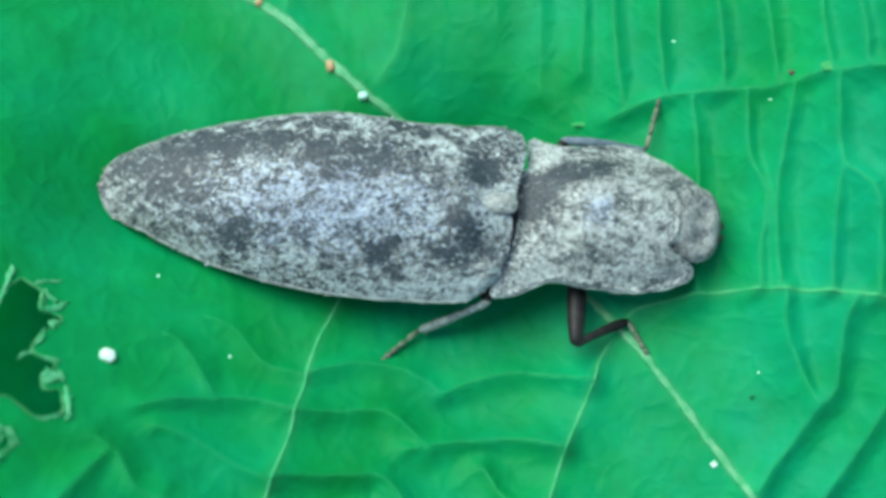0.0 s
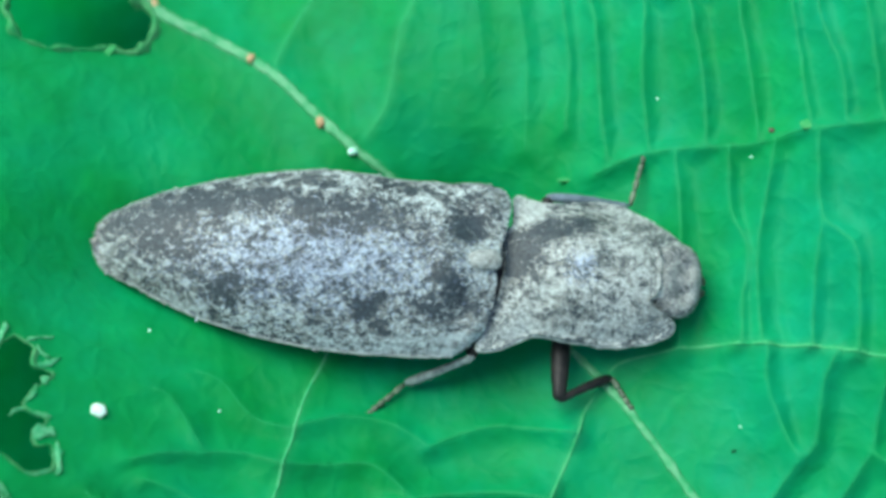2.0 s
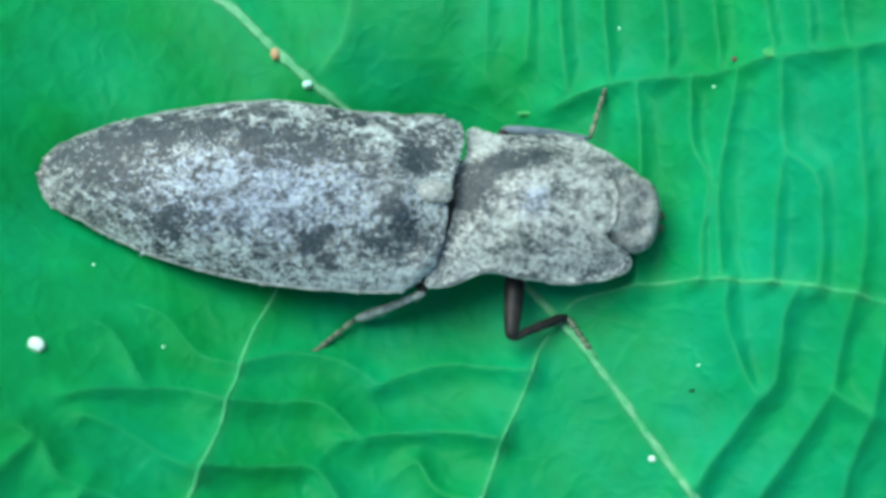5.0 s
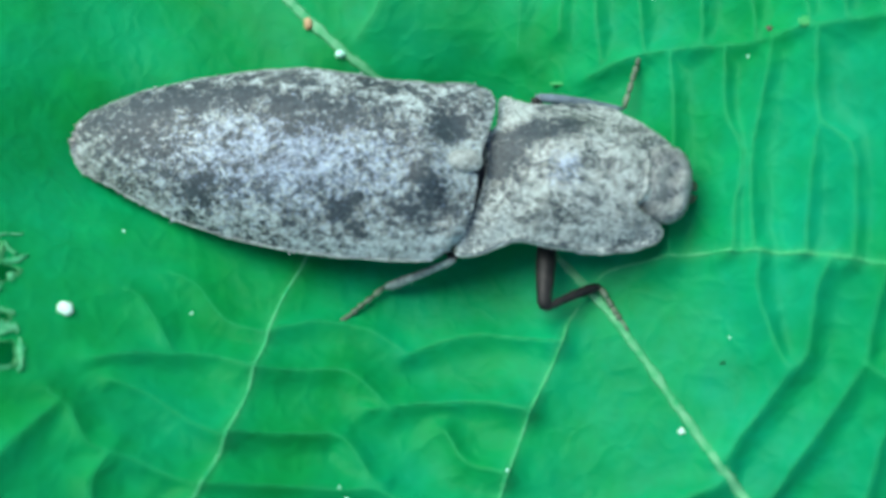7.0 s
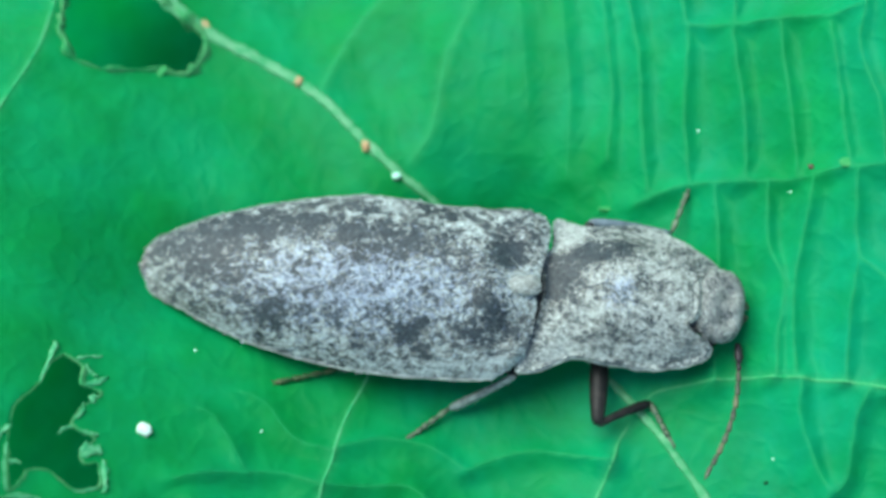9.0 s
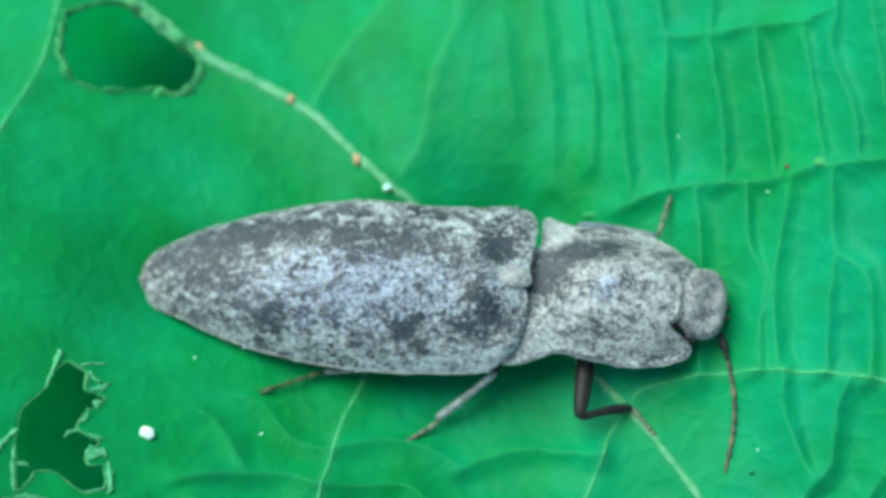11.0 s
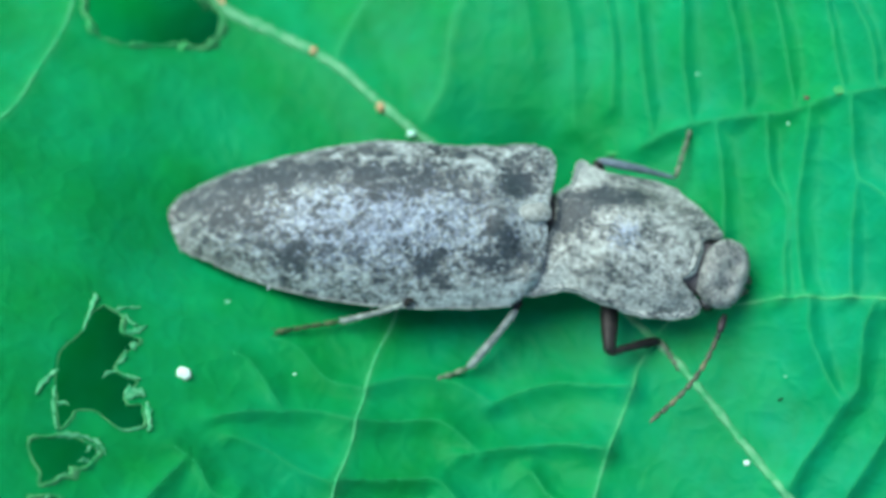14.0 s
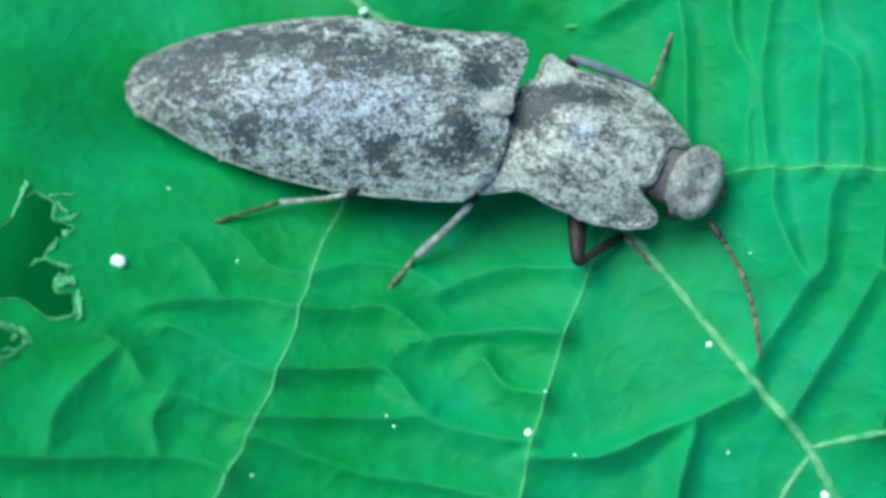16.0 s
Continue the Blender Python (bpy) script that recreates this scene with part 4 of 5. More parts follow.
        jaw.transform(mm(0.62, s * 0.2, -0.5, 0, 25, -s * 30))
        part("mandible", jaw, head, "rust-brown jaw")
    neck = blob("neck", (0.72, 0.78, 0.40), NECK, 2.4)
    neck.transform(mm(-0.75, 0, -0.18))
    part("neck", neck, head, "dark smooth neck")
    tuft = scales(lambda s, v: head_surface(np.arccos(1 - 0.98 * s), 2 * np.pi * v), 1700, lambda x, y: 0.43 + 0.10 * (x > 0.3), 0.075, DIMPLE_SHADE, 41, mats=[SCALE_CREAM, SCALE_BUFF, SCALE_DARK], vary=0.34)
    part("pubescence", tuft, head, "tan flat scales", "stuff")
    return beetle, shield, head


# ---- grains and crumbs on the leaf ----
def crumb(name, x, y, radii, mat, label, category, up=0.4, group="", turn=None):
    me = blob(name, radii, mat, 2.3, 16, 10, 0.25, x + y)
    ob = new(name, me)
    ob.location = (x * MM, y * MM, (float(leaf_z(x, y)[0]) + up * radii[2]) * MM)
    ob.rotation_euler = (0, 0, x * 1.7 if turn is None else turn)
    return tagged(ob, label, category, group)


build_lower_leaf()
build_leaf()
beetle, shield, head = build_beetle()
legs = {
    "right_middle": build_leg(beetle, (-1.2, -0.9, 0.75), 2.2, 2.2, 1.55, LIMB_PALE, 1.25),
    "right_hind": build_leg(beetle, (-2.6, -0.8, 0.75), 2.2, 2.1, 1.8, LIMB_PALE, 0.85, FOOT_SHADED),
    "right_front": build_leg(beetle, (1.6, -0.9, 0.75), 1.9, 1.7, 1.4, LIMB, 1.2, TARSUS, (0.17, 0.17, 0.2, 0.23, 0.18)),
    "left_front": build_leg(beetle, (1.4, 0.9, 0.75), 1.9, 2.35, 1.75, NAVY, 1.15, TARSUS, (0.18, 0.24, 0.21, 0.15, 0.1)),
    "left_middle": build_leg(beetle, (-1.2, 0.9, 0.75), 1.6, 1.6, 1.2, LIMB_PALE),
    "left_hind": build_leg(beetle, (-2.6, 0.8, 0.75), 1.6, 1.8, 1.3, LIMB_PALE),
}
feeler = build_antenna(beetle, "rust-brown saw-toothed feeler that swings out")
tucked = build_antenna(beetle, "rust-brown saw-toothed feeler tucked under the body")
tucked.matrix_basis = mm(4.3, -0.1, 0.95, 0, 3, 178)
for joints, spots in ((legs["left_middle"], ((-1.4, 1.9, 0.85, 0, 0, -100), (-1.4, 1.8, 0.85, 0, 43, 165), (-2.52, 2.1, -0.22, 0, 4, 178))),
                      (legs["left_hind"], ((-3.6, 1.7, 0.95, 0, 0, -60), (-3.6, 1.7, 0.95, 0, 45, 176), (-4.86, 1.78, -0.28, 0, 0, 178)))):
    for ob, spot in zip(joints, spots):
        ob.matrix_basis = mm(*spot)

crumb("white_grain", -7.59, -2.84, (0.21, 0.17, 0.13), EGG, "chalky white grain stuck on the leaf", "grain", group="white grains")
for x, y, r in ((2.72, -7.38, 0.11), (7.50, -5.25, 0.085), (10.14, -9.18, 0.12)):
    crumb("white_grain", x, y, (r, r * 0.9, r * 0.5), EGG, "small round white grain beside a vein", "grain", group="white grains")
for x, y, r in ((-4.83, -2.56, 0.06), (9.25, 4.05, 0.055), (6.9, 6.18, 0.06), (-6.79, -0.38, 0.06), (8.70, -2.97, 0.05), (-0.89, -6.87, 0.06), (-0.72, -7.13, 0.07),
                (-4.03, -8.52, 0.06), (7.79, -8.01, 0.06), (3.89, -7.98, 0.06), (3.2, -6.3, 0.07), (-5.2, 2.0, 0.04)):
    crumb("white_speck", x, y, (0.65 * r, 0.5 * r, 0.4 * r), MINT, "tiny white speck on the leaf", "speck", group="white specks")
crumb("mint_grain", -1.70, 5.30, (0.13, 0.11, 0.12), MINT, "small round pale mint grain on a vein", "grain")
crumb("orange_gall", -2.63, 6.20, (0.17, 0.13, 0.12), ORANGE, "small orange gall on a pale vein", "gall")
crumb("orange_gall", -4.75, 8.30, (0.14, 0.12, 0.10), ORANGE, "small faded orange gall on a pale vein", "gall")
crumb("orange_gall", -7.75, 10.1, (0.24, 0.16, 0.07), ORANGE, "rusty patch on a pale vein beside a hole", "gall")
crumb("brown_crumb", 9.76, 4.58, (0.07, 0.09, 0.06), BROWN, "dark brown crumb on the leaf", "crumb")
crumb("black_crumb", 8.52, -3.58, (0.04, 0.08, 0.03), BLACK, "tiny black crumb on the leaf", "crumb")
crumb("yellow_crumb", 10.62, 4.5, (0.22, 0.13, 0.03), RIM, "pale yellow-green knot on a vein", "crumb", turn=0.2)
crumb("pale_knot", -8.75, 8.34, (0.24, 0.12, 0.06), RIM, "pale green knot on a hole's rim", "knot")
crumb("pale_flake", 4.38, 4.27, (0.28, 0.06, 0.04), RIM, "pale dry flake on the leaf", "flake", turn=0.05)

ground = new("ground", make_mesh("ground", [(-20000, -20000, -400), (20000, -20000, -400), (20000, 20000, -400), (-20000, 20000, -400)], [(0, 1, 2, 3)], SOIL))
tagged(ground, "dark shaded undergrowth", "ground", kind="structure")


# ---- what moves ----
def motions():
    walk(beetle, [
        (0, mm(2.639, 1.249, -0.300, 6.0, 0.0, -4.6)), (5, mm(2.639, 1.249, -0.300, 6.0, 0.0, -4.6)), (7.5, mm(2.639, 1.249, -0.300, 6.0, 0.0, -4.6)),
        (8, mm(2.639, 1.249, -0.300, 6.0, 0.0, -4.6)), (8.5, mm(2.652, 1.358, -0.300, 6.0, 0.0, -4.2)), (9, mm(2.651, 1.370, -0.300, 6.0, 0.0, -3.4)),
        (9.5, mm(2.627, 1.402, -0.300, 6.0, 0.0, -3.2)), (11.8, mm(2.707, 1.707, -0.300, 6.0, 0.0, -1.4)),
        (12, mm(2.594, 1.714, -0.300, 6.0, 0.0, -2.6)), (12.5, mm(2.600, 1.680, -0.300, 6.0, 0.0, -3.1)),
        (13, mm(2.580, 1.713, -0.300, 6.0, 0.0, -2.0)), (13.5, mm(2.561, 1.649, -0.300, 6.0, 0.0, -2.3)),
        (14, mm(2.506, 1.655, -0.300, 6.0, 0.0, -2.4)), (14.5, mm(2.504, 1.632, -0.300, 6.0, 0.0, -3.8)),
        (15, mm(2.504, 1.568, -0.300, 6.0, 0.0, -4.1)), (15.5, mm(2.671, 1.686, -0.300, 6.0, 0.0, -5.0)),
        (16, mm(2.878, 1.030, -0.300, 6.0, 0.0, -9.3)),
    ])
    walk(shield, [
        (0, mm(0.100, 0.000, 0.000, -6.0, 0.0, -2.0)), (5, mm(0.100, 0.000, 0.000, -6.0, 0.0, -2.0)), (7.5, mm(0.100, 0.000, 0.000, -6.0, 0.0, -2.0)),
        (8, mm(0.100, 0.000, 0.000, -6.0, 0.0, -2.0)), (8.5, mm(0.098, 0.044, 0.000, -6.0, 0.0, -1.9)), (9, mm(0.097, 0.058, 0.000, -6.0, 0.0, -2.4)),
        (9.5, mm(0.063, -0.016, 0.000, -6.0, 0.0, -2.7)), (11.8, mm(0.023, -0.019, 0.000, -6.0, 0.0, -9.4)),
        (12, mm(0.083, 0.043, 0.000, -6.0, 0.0, -8.4)), (12.5, mm(0.061, 0.077, 0.000, -6.0, 0.0, -7.7)),
        (13, mm(0.063, -0.006, 0.000, -6.0, 0.0, -12.8)), (13.5, mm(0.108, 0.039, 0.000, -6.0, 0.0, -15.5)),
        (14, mm(0.103, -0.080, 0.000, -6.0, 0.0, -17.7)), (14.5, mm(0.172, -0.135, 0.000, -6.0, 0.0, -17.5)),
        (15, mm(0.208, -0.066, 0.000, -6.0, 0.0, -18.4)), (15.5, mm(0.037, -0.240, 0.000, -6.0, 0.0, -21.0)),
        (16, mm(-0.039, -0.088, 0.000, -6.0, 0.0, -16.8)),
    ])
    walk(head, [
        (0, mm(4.522, -0.009, 1.850, 0.0, 0.0, -2.1)), (5, mm(4.522, -0.009, 1.850, 0.0, 0.0, -2.1)), (7.5, mm(4.522, -0.009, 1.850, 0.0, 0.0, -2.1)),
        (8, mm(4.522, -0.009, 1.850, 0.0, 0.0, -2.1)), (8.5, mm(4.552, -0.053, 1.850, 0.0, 0.0, -2.0)), (9, mm(4.688, -0.007, 1.850, 0.0, 0.0, -2.5)),
        (9.5, mm(4.638, -0.144, 1.850, 0.0, 0.0, -2.8)), (11.8, mm(4.684, -0.419, 1.850, 0.0, 0.0, -9.9)),
        (12, mm(4.738, -0.331, 1.850, 0.0, 0.0, -8.8)), (12.5, mm(4.746, -0.217, 1.850, 0.0, 0.0, -8.1)),
        (13, mm(4.695, -0.930, 1.850, 0.0, 0.0, -13.4)), (13.5, mm(4.735, -1.128, 1.850, 0.0, 0.0, -16.2)),
        (14, mm(4.716, -1.507, 1.850, 0.0, 0.0, -18.6)), (14.5, mm(4.822, -1.559, 1.850, 0.0, 0.0, -18.3)),
        (15, mm(4.800, -1.686, 1.850, 0.0, 0.0, -19.3)), (15.5, mm(4.660, -2.044, 1.850, 0.0, 0.0, -22.1)),
        (16, mm(4.827, -1.346, 1.850, 0.0, 0.0, -17.6)),
    ])
    walk(feeler, [
        (0, mm(4.750, -0.600, 1.050, 0.0, 2.8, -171.5)), (5, mm(4.750, -0.600, 1.050, 0.0, 2.8, -171.5)),
        (7.5, mm(4.750, -0.600, 1.050, 0.0, 2.8, -171.5)), (8, mm(4.750, -0.600, 1.050, 0.0, 2.8, -171.5)),
        (8.5, mm(5.197, -0.793, 1.340, 0.0, -11.0, -99.3)), (9, mm(5.242, -0.881, 1.349, 0.0, -11.6, -101.7)),
        (9.5, mm(4.900, -0.750, 1.100, 0.0, 2.7, -160.7)), (10.6, mm(5.100, -1.000, 1.250, 0.0, 5.5, -106.7)),
        (11.8, mm(5.391, -1.220, 1.385, 0.0, -23.7, -62.7)), (12, mm(5.474, -1.087, 1.371, 0.0, -43.3, -59.3)),
        (12.2, mm(5.300, -1.180, 1.380, 0.0, -32.0, -66.0)), (12.3, mm(5.150, -1.240, 1.390, 0.0, -24.0, -126.0)),
        (12.5, mm(5.044, -1.339, 1.398, 0.0, -23.8, -105.6)), (13, mm(4.963, -2.011, 1.468, 0.0, -11.4, -114.5)),
        (13.5, mm(5.037, -2.212, 1.489, 0.0, -12.2, -112.7)), (14, mm(4.750, -2.589, 1.529, 0.0, -12.3, -125.0)),
        (14.5, mm(4.872, -2.668, 1.537, 0.0, -14.2, -119.2)), (15, mm(4.925, -2.701, 1.541, 0.0, -33.8, -110.5)),
        (15.2, mm(4.880, -2.810, 1.552, 0.0, -33.8, -124.0)), (15.4, mm(4.840, -2.930, 1.565, 0.0, -33.6, -84.0)),
        (15.5, mm(4.827, -2.984, 1.570, 0.0, -33.5, -73.1)), (16, mm(5.256, -2.244, 1.493, 0.0, -3.2, -65.2)),
    ])
    femur, tibia, tarsus = legs["right_middle"]
    walk(femur, [
        (0, mm(-0.612, -2.262, 1.585, 0.0, 24.8, 113.3)), (5, mm(-0.629, -2.289, 1.608, 0.0, 25.2, 112.3)),
        (7.5, mm(-0.606, -2.170, 1.575, 0.0, 25.7, 115.1)), (8, mm(-0.598, -2.075, 1.599, 0.0, 27.9, 117.2)),
        (8.5, mm(-0.689, -2.106, 1.576, 0.0, 27.3, 113.0)), (9, mm(-0.610, -2.174, 1.586, 0.0, 26.0, 114.9)),
        (9.5, mm(-0.661, -2.240, 1.613, 0.0, 26.3, 111.9)), (11.8, mm(-1.092, -2.329, 1.452, 0.0, 21.1, 94.3)),
        (12, mm(-1.004, -2.170, 1.519, 0.0, 25.7, 98.8)), (12.5, mm(-1.019, -2.268, 1.408, 0.0, 20.2, 97.5)),
        (13, mm(-1.044, -2.407, 1.506, 0.0, 21.8, 95.9)), (13.5, mm(-0.982, -2.399, 1.441, 0.0, 19.6, 98.3)),
        (14, mm(-1.028, -2.406, 1.480, 0.0, 20.9, 96.5)), (14.5, mm(-0.889, -2.323, 1.479, 0.0, 21.7, 102.3)),
        (15, mm(-0.935, -2.193, 1.495, 0.0, 24.3, 101.6)), (15.5, mm(-1.056, -2.134, 1.568, 0.0, 28.3, 96.6)),
        (16, mm(-1.004, -2.330, 1.484, 0.0, 22.0, 97.8)),
    ])
    walk(tibia, [
        (0, mm(-0.612, -2.262, 1.585, 0.0, 24.2, -157.7)), (5, mm(-0.629, -2.289, 1.608, 0.0, 25.0, -159.8)),
        (7.5, mm(-0.606, -2.170, 1.575, 0.0, 24.6, -158.4)), (8, mm(-0.598, -2.075, 1.599, 0.0, 25.3, -153.4)),
        (8.5, mm(-0.689, -2.106, 1.576, 0.0, 23.9, -149.7)), (9, mm(-0.610, -2.174, 1.586, 0.0, 24.6, -152.8)),
        (9.5, mm(-0.661, -2.240, 1.613, 0.0, 25.0, -154.5)), (11.8, mm(-1.092, -2.329, 1.452, 0.0, 17.2, -135.3)),
        (12, mm(-1.004, -2.170, 1.519, 0.0, 19.9, -133.3)), (12.5, mm(-1.019, -2.268, 1.408, 0.0, 15.6, -129.1)),
        (13, mm(-1.044, -2.407, 1.506, 0.0, 17.9, -135.6)), (13.5, mm(-0.982, -2.399, 1.441, 0.0, 15.8, -132.4)),
        (14, mm(-1.028, -2.406, 1.480, 0.0, 16.4, -131.8)), (14.5, mm(-0.889, -2.323, 1.479, 0.0, 17.3, -132.8)),
        (15, mm(-0.935, -2.193, 1.495, 0.0, 18.1, -131.2)), (15.5, mm(-1.056, -2.134, 1.568, 0.0, 21.1, -126.4)),
        (16, mm(-1.004, -2.330, 1.484, 0.0, 16.0, -134.3)),
    ])
    walk(tarsus, [
        (0, mm(-2.470, -3.023, 0.684, 0.0, -8.7, -135.8)), (5, mm(-2.501, -2.977, 0.679, 0.0, -9.8, -135.2)),
        (7.5, mm(-2.465, -2.908, 0.659, 0.0, -10.3, -133.7)), (8, mm(-2.376, -2.966, 0.659, 0.0, -9.7, -134.3)),
        (8.5, mm(-2.425, -3.122, 0.686, 0.0, -9.1, -136.8)), (9, mm(-2.389, -3.088, 0.670, 0.0, -9.6, -139.0)),
        (9.5, mm(-2.460, -3.098, 0.682, 0.0, -9.4, -135.1)), (11.8, mm(-2.587, -3.806, 0.801, 0.0, -7.5, -149.6)),
        (12, mm(-2.424, -3.675, 0.771, 0.0, -9.0, -145.5)), (12.5, mm(-2.357, -3.912, 0.818, 0.0, -7.5, -156.5)),
        (13, mm(-2.540, -3.872, 0.830, 0.0, -7.6, -155.0)), (13.5, mm(-2.410, -3.962, 0.841, 0.0, -6.6, -159.6)),
        (14, mm(-2.436, -3.979, 0.858, 0.0, -6.4, -158.9)), (14.5, mm(-2.315, -3.866, 0.825, 0.0, -7.8, -152.2)),
        (15, mm(-2.312, -3.766, 0.812, 0.0, -7.6, -152.5)), (15.5, mm(-2.273, -3.787, 0.777, 0.0, -8.1, -148.8)),
        (16, mm(-2.482, -3.843, 0.877, 0.0, -8.4, -120.9)),
    ])
    femur, tibia, tarsus = legs["right_hind"]
    walk(femur, [
        (0, mm(-2.513, -1.604, 1.209, 0.0, 20.9, 96.2)), (5, mm(-2.513, -1.604, 1.209, 0.0, 20.9, 96.2)),
        (7.5, mm(-2.513, -1.604, 1.209, 0.0, 20.9, 96.2)), (8, mm(-2.513, -1.604, 1.209, 0.0, 20.9, 96.2)),
        (8.5, mm(-2.513, -1.604, 1.209, 0.0, 20.9, 96.2)), (9, mm(-3.524, -2.031, 1.881, 0.0, 32.5, 53.1)),
        (9.5, mm(-3.774, -2.245, 1.897, 0.0, 28.2, 50.9)), (11.8, mm(-4.181, -2.217, 1.935, 0.0, 26.0, 41.9)),
        (12, mm(-4.444, -2.200, 1.950, 0.0, 24.4, 37.2)), (12.5, mm(-4.243, -2.254, 1.990, 0.0, 26.4, 41.5)),
        (13, mm(-4.310, -2.344, 2.076, 0.0, 27.0, 42.1)), (13.5, mm(-4.185, -2.284, 2.090, 0.0, 28.7, 43.1)),
        (14, mm(-4.132, -2.380, 2.138, 0.0, 29.4, 45.9)), (14.5, mm(-4.090, -2.460, 2.131, 0.0, 28.9, 48.1)),
        (15, mm(-4.027, -2.390, 2.087, 0.0, 29.1, 48.1)), (15.5, mm(-4.243, -2.387, 2.096, 0.0, 27.6, 44.0)),
        (16, mm(-4.313, -2.517, 2.043, 0.0, 25.2, 45.1)),
    ])
    walk(tibia, [
        (0, mm(-2.513, -1.604, 1.209, 0.0, 5.7, 177.1)), (5, mm(-2.513, -1.604, 1.209, 0.0, 5.7, 177.1)),
        (7.5, mm(-2.513, -1.604, 1.209, 0.0, 5.7, 177.1)), (8, mm(-2.513, -1.604, 1.209, 0.0, 5.7, 177.1)),
        (8.5, mm(-2.513, -1.604, 1.209, 0.0, 5.7, 177.1)), (9, mm(-3.524, -2.031, 1.881, 0.0, 22.0, -173.2)),
        (9.5, mm(-3.774, -2.245, 1.897, 0.0, 19.3, -177.7)), (11.8, mm(-4.181, -2.217, 1.935, 0.0, 18.3, -175.7)),
        (12, mm(-4.444, -2.200, 1.950, 0.0, 15.2, -175.0)), (12.5, mm(-4.243, -2.254, 1.990, 0.0, 16.5, -169.9)),
        (13, mm(-4.310, -2.344, 2.076, 0.0, 17.8, -171.6)), (13.5, mm(-4.185, -2.284, 2.090, 0.0, 19.1, -169.5)),
        (14, mm(-4.132, -2.380, 2.138, 0.0, 19.9, -170.0)), (14.5, mm(-4.090, -2.460, 2.131, 0.0, 18.8, -168.0)),
        (15, mm(-4.027, -2.390, 2.087, 0.0, 18.8, -169.3)), (15.5, mm(-4.243, -2.387, 2.096, 0.0, 17.9, -163.0)),
        (16, mm(-4.313, -2.517, 2.043, 0.0, 16.4, -172.8)),
    ])
    walk(tarsus, [
        (0, mm(-4.600, -1.500, 1.000, 0.0, -3.8, 174.3)), (5, mm(-4.600, -1.500, 1.000, 0.0, -3.8, 174.3)),
        (7.5, mm(-4.600, -1.500, 1.000, 0.0, -3.8, 174.3)), (8, mm(-4.600, -1.500, 1.000, 0.0, -3.8, 174.3)),
        (8.5, mm(-4.600, -1.500, 1.000, 0.0, -3.8, 174.3)), (9, mm(-5.457, -2.260, 1.093, 0.0, -13.0, -162.1)),
        (9.5, mm(-5.754, -2.324, 1.201, 0.0, -16.6, -156.2)), (11.8, mm(-6.168, -2.367, 1.274, 0.0, -19.0, -158.1)),
        (12, mm(-6.463, -2.375, 1.399, 0.0, -20.8, -151.8)), (12.5, mm(-6.226, -2.607, 1.395, 0.0, -19.7, -163.1)),
        (13, mm(-6.287, -2.637, 1.433, 0.0, -19.3, -161.5)), (13.5, mm(-6.136, -2.645, 1.402, 0.0, -19.1, -164.6)),
        (14, mm(-6.076, -2.721, 1.422, 0.0, -19.2, -166.5)), (14.5, mm(-6.035, -2.873, 1.454, 0.0, -18.6, -161.2)),
        (15, mm(-5.980, -2.758, 1.410, 0.0, -19.1, -163.5)), (15.5, mm(-6.154, -2.971, 1.450, 0.0, -19.3, -155.4)),
        (16, mm(-6.312, -2.771, 1.450, 0.0, -19.8, -151.4)),
    ])
    femur, tibia, tarsus = legs["right_front"]
    walk(femur, [
        (0, mm(1.668, -3.224, 1.347, 0.0, 10.9, 91.7)), (5, mm(1.643, -3.301, 1.349, 0.0, 10.6, 91.0)),
        (7.5, mm(1.736, -3.284, 1.367, 0.0, 11.1, 93.3)), (8, mm(1.724, -3.242, 1.357, 0.0, 11.0, 93.0)),
        (8.5, mm(1.643, -3.302, 1.366, 0.0, 11.0, 91.0)), (9, mm(1.655, -3.313, 1.345, 0.0, 10.5, 91.3)),
        (9.5, mm(1.599, -3.344, 1.370, 0.0, 10.9, 90.0)), (11.8, mm(1.256, -3.582, 1.527, 0.0, 13.1, 82.7)),
        (12, mm(1.372, -3.466, 1.469, 0.0, 12.5, 84.9)), (12.5, mm(1.429, -3.393, 1.501, 0.0, 13.5, 86.1)),
        (13, mm(1.446, -3.654, 1.474, 0.0, 11.7, 86.8)), (13.5, mm(1.490, -3.591, 1.517, 0.0, 12.9, 87.7)),
        (14, mm(1.552, -3.660, 1.491, 0.0, 12.1, 89.0)), (14.5, mm(1.741, -3.656, 1.493, 0.0, 12.1, 92.9)),
        (15, mm(1.884, -3.656, 1.517, 0.0, 12.5, 95.9)), (15.5, mm(1.690, -3.834, 1.491, 0.0, 11.4, 91.8)),
        (16, mm(2.002, -3.716, 1.494, 0.0, 11.8, 98.1)),
    ])
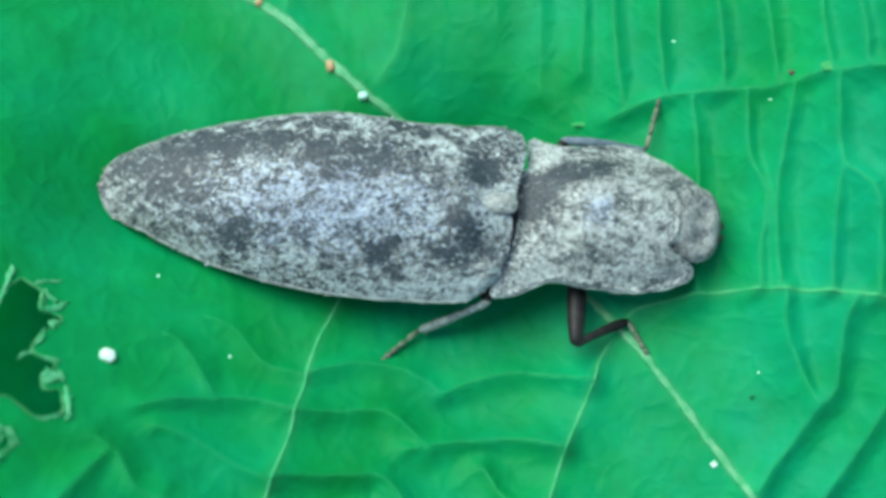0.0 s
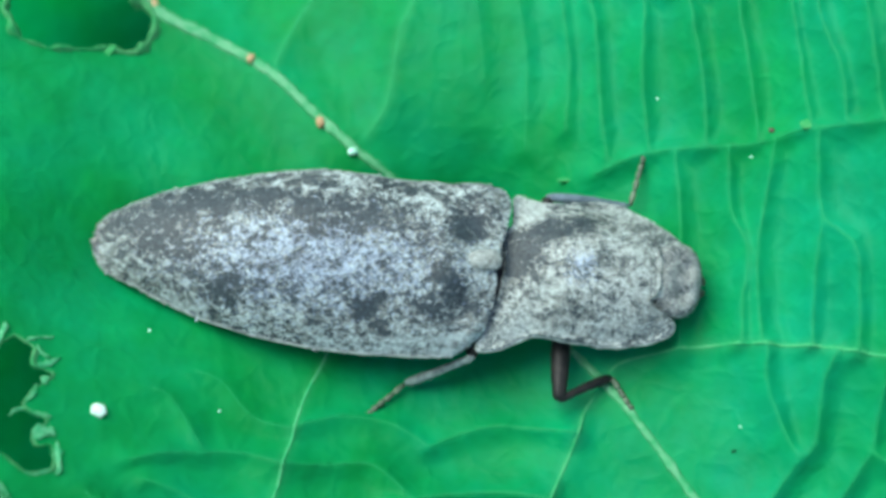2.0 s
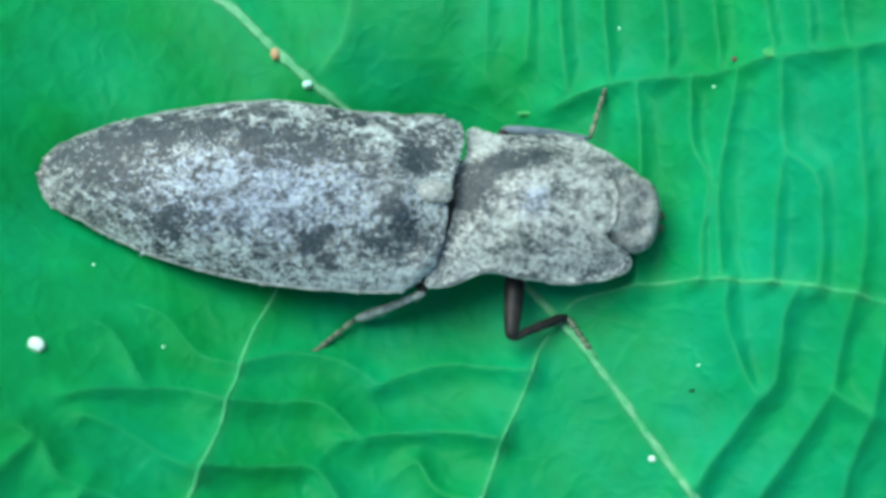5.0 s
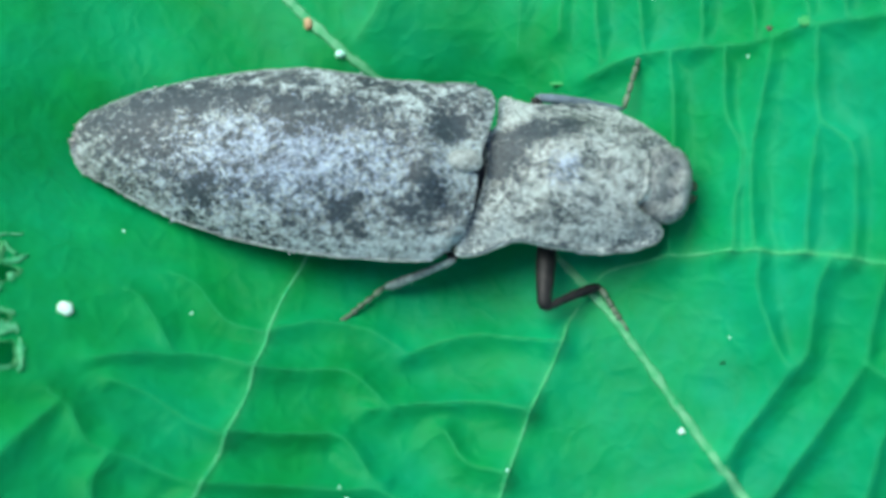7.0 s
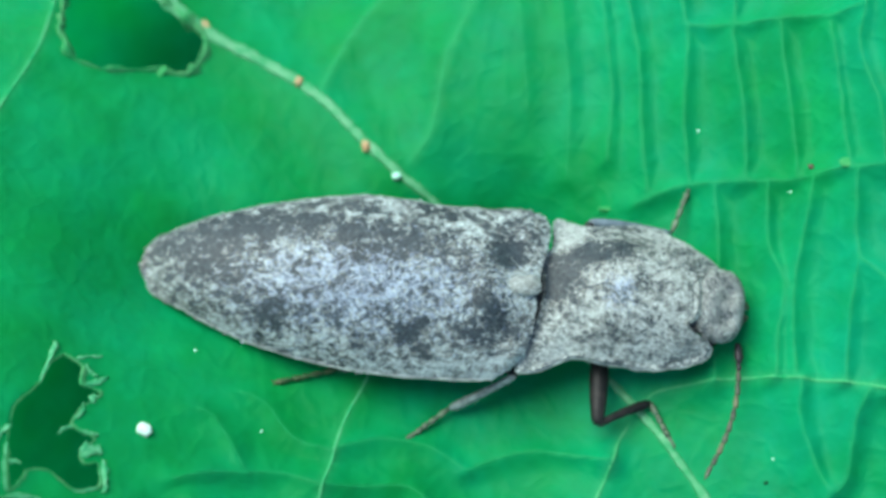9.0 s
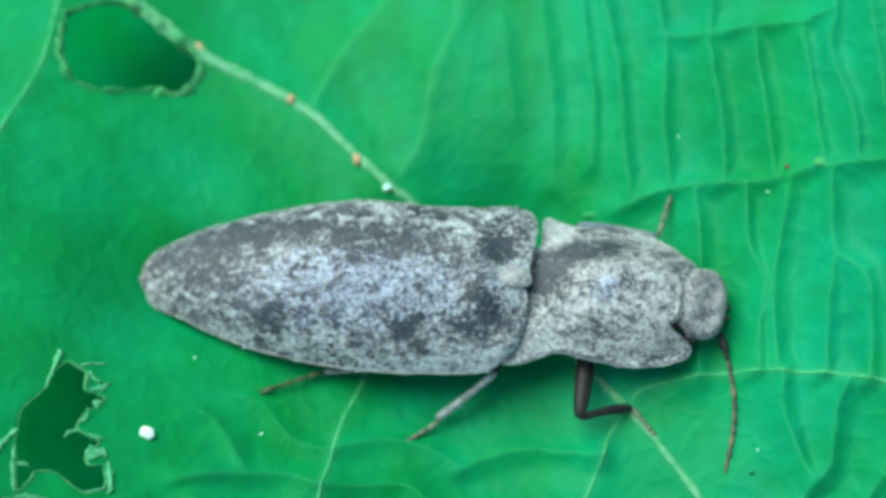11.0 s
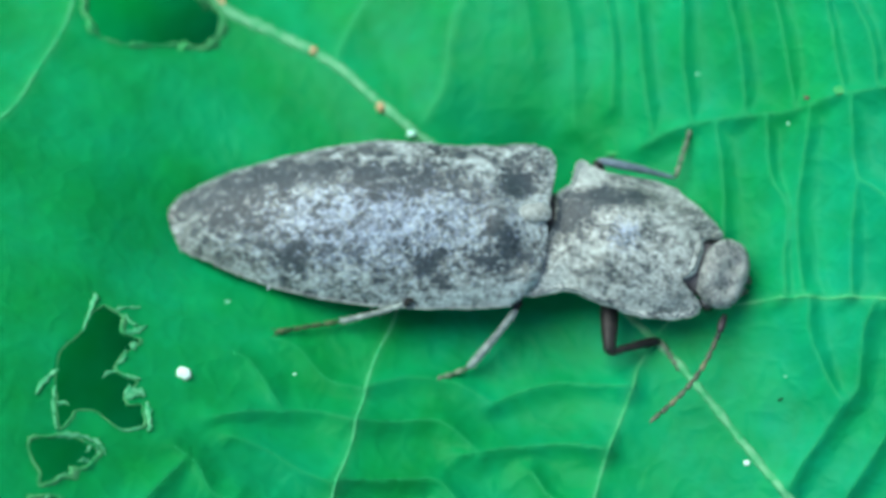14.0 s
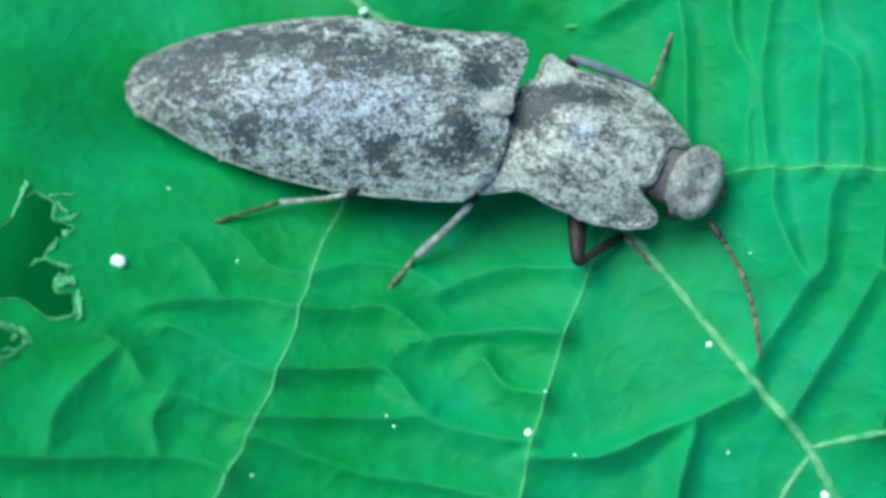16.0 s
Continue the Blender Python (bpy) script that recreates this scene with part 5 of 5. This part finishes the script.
    walk(tibia, [
        (0, mm(1.668, -3.224, 1.347, 0.0, 23.7, 31.2)), (5, mm(1.643, -3.301, 1.349, 0.0, 23.5, 29.6)),
        (7.5, mm(1.736, -3.284, 1.367, 0.0, 23.9, 31.6)), (8, mm(1.724, -3.242, 1.357, 0.0, 23.5, 30.2)),
        (8.5, mm(1.643, -3.302, 1.366, 0.0, 23.6, 28.4)), (9, mm(1.655, -3.313, 1.345, 0.0, 22.5, 28.8)),
        (9.5, mm(1.599, -3.344, 1.370, 0.0, 23.5, 26.8)), (11.8, mm(1.256, -3.582, 1.527, 0.0, 27.9, 13.0)),
        (12, mm(1.372, -3.466, 1.469, 0.0, 26.6, 14.7)), (12.5, mm(1.429, -3.393, 1.501, 0.0, 27.8, 13.7)),
        (13, mm(1.446, -3.654, 1.474, 0.0, 26.1, 19.4)), (13.5, mm(1.490, -3.591, 1.517, 0.0, 27.7, 16.2)),
        (14, mm(1.552, -3.660, 1.491, 0.0, 26.9, 19.4)), (14.5, mm(1.741, -3.656, 1.493, 0.0, 27.1, 25.0)),
        (15, mm(1.884, -3.656, 1.517, 0.0, 27.6, 26.3)), (15.5, mm(1.690, -3.834, 1.491, 0.0, 26.5, 26.5)),
        (16, mm(2.002, -3.716, 1.494, 0.0, 29.0, 45.2)),
    ])
    walk(tarsus, [
        (0, mm(2.999, -2.417, 0.665, 0.0, 0.1, -57.4)), (5, mm(2.999, -2.531, 0.672, 0.0, -0.1, -52.0)),
        (7.5, mm(3.060, -2.470, 0.678, 0.0, -0.6, -55.0)), (8, mm(3.071, -2.457, 0.679, 0.0, -0.4, -55.2)),
        (8.5, mm(3.014, -2.561, 0.685, 0.0, 0.7, -53.5)), (9, mm(3.032, -2.556, 0.696, 0.0, 0.2, -59.0)),
        (9.5, mm(2.991, -2.640, 0.693, 0.0, 0.4, -57.6)), (11.8, mm(2.720, -3.243, 0.732, 0.0, -0.9, -49.7)),
        (12, mm(2.843, -3.080, 0.709, 0.0, -0.4, -52.5)), (12.5, mm(2.890, -3.037, 0.708, 0.0, -0.8, -49.0)),
        (13, mm(2.886, -3.148, 0.725, 0.0, 0.3, -55.6)), (13.5, mm(2.935, -3.171, 0.726, 0.0, 0.1, -54.8)),
        (14, mm(2.982, -3.156, 0.723, 0.0, 2.2, -57.3)), (14.5, mm(3.112, -3.015, 0.718, 0.0, 1.1, -58.2)),
        (15, mm(3.235, -2.989, 0.730, 0.0, 0.5, -53.6)), (15.5, mm(3.051, -3.154, 0.732, 0.0, 0.5, -48.9)),
        (16, mm(3.049, -2.660, 0.671, 0.0, 1.3, -42.4)),
    ])
    femur, tibia, tarsus = legs["left_front"]
    walk(femur, [
        (0, mm(0.975, 2.183, 1.371, 0.0, 19.2, -71.7)), (5, mm(1.006, 2.168, 1.362, 0.0, 19.2, -72.7)),
        (7.5, mm(1.046, 2.251, 1.344, 0.0, 17.6, -75.3)), (8, mm(1.075, 2.313, 1.343, 0.0, 17.0, -77.1)),
        (8.5, mm(1.069, 2.150, 1.360, 0.0, 19.6, -75.2)), (9, mm(1.085, 2.187, 1.374, 0.0, 19.7, -76.3)),
        (9.5, mm(1.125, 2.129, 1.358, 0.0, 20.0, -77.4)), (11.8, mm(1.213, 1.887, 1.369, 0.0, 25.0, -79.3)),
        (12, mm(1.186, 1.932, 1.362, 0.0, 23.7, -78.3)), (12.5, mm(1.226, 2.077, 1.348, 0.0, 20.7, -81.6)),
        (13, mm(1.246, 1.997, 1.367, 0.0, 22.9, -82.0)), (13.5, mm(1.297, 2.051, 1.382, 0.0, 22.6, -84.9)),
        (14, mm(1.257, 1.943, 1.434, 0.0, 26.9, -82.2)), (14.5, mm(1.640, 2.010, 1.423, 0.0, 25.1, -97.0)),
        (15, mm(1.798, 1.848, 1.341, 0.0, 23.2, -112.8)), (15.5, mm(1.286, 1.661, 1.431, 0.0, 34.6, -81.5)),
        (16, mm(1.155, 1.930, 1.407, 0.0, 25.6, -76.6)),
    ])
    walk(tibia, [
        (0, mm(0.975, 2.183, 1.371, 0.0, 15.6, 0.8)), (5, mm(1.006, 2.168, 1.362, 0.0, 15.0, 0.9)), (7.5, mm(1.046, 2.251, 1.344, 0.0, 14.2, -1.1)),
        (8, mm(1.075, 2.313, 1.343, 0.0, 14.0, -1.6)), (8.5, mm(1.069, 2.150, 1.360, 0.0, 14.2, -1.3)), (9, mm(1.085, 2.187, 1.374, 0.0, 14.5, -1.4)),
        (9.5, mm(1.125, 2.129, 1.358, 0.0, 13.9, -1.2)), (11.8, mm(1.213, 1.887, 1.369, 0.0, 12.3, -5.3)),
        (12, mm(1.186, 1.932, 1.362, 0.0, 13.2, -3.5)), (12.5, mm(1.226, 2.077, 1.348, 0.0, 12.5, -4.7)),
        (13, mm(1.246, 1.997, 1.367, 0.0, 13.1, -7.1)), (13.5, mm(1.297, 2.051, 1.382, 0.0, 13.4, -11.8)),
        (14, mm(1.257, 1.943, 1.434, 0.0, 15.5, -9.6)), (14.5, mm(1.640, 2.010, 1.423, 0.0, 17.5, -15.8)),
        (15, mm(1.798, 1.848, 1.341, 0.0, 9.9, -25.7)), (15.5, mm(1.286, 1.661, 1.431, 0.0, 14.3, -21.7)),
        (16, mm(1.155, 1.930, 1.407, 0.0, 13.6, -14.5)),
    ])
    walk(tarsus, [
        (0, mm(3.239, 2.214, 0.741, 0.0, 8.0, 78.4)), (5, mm(3.275, 2.206, 0.752, 0.0, 8.8, 77.9)), (7.5, mm(3.323, 2.207, 0.767, 0.0, 9.3, 79.2)),
        (8, mm(3.355, 2.250, 0.776, 0.0, 9.6, 77.9)), (8.5, mm(3.346, 2.098, 0.785, 0.0, 9.0, 75.6)), (9, mm(3.359, 2.132, 0.784, 0.0, 8.1, 72.6)),
        (9.5, mm(3.405, 2.083, 0.792, 0.0, 9.0, 73.1)), (11.8, mm(3.499, 1.676, 0.869, 0.0, 11.0, 73.6)),
        (12, mm(3.470, 1.792, 0.827, 0.0, 10.7, 72.8)), (12.5, mm(3.513, 1.891, 0.839, 0.0, 10.6, 73.5)),
        (13, mm(3.517, 1.716, 0.836, 0.0, 12.3, 74.9)), (13.5, mm(3.534, 1.584, 0.836, 0.0, 9.7, 75.5)), (14, mm(3.490, 1.564, 0.807, 0.0, 8.8, 72.8)),
        (14.5, mm(3.513, 1.481, 0.817, 0.0, 9.1, 76.9)), (15, mm(3.884, 0.845, 0.935, 0.0, 8.7, 76.8)),
        (15.5, mm(3.403, 0.819, 0.852, 0.0, 7.3, 65.7)), (16, mm(3.367, 1.359, 0.853, 0.0, 7.8, 76.7)),
    ])


motions()
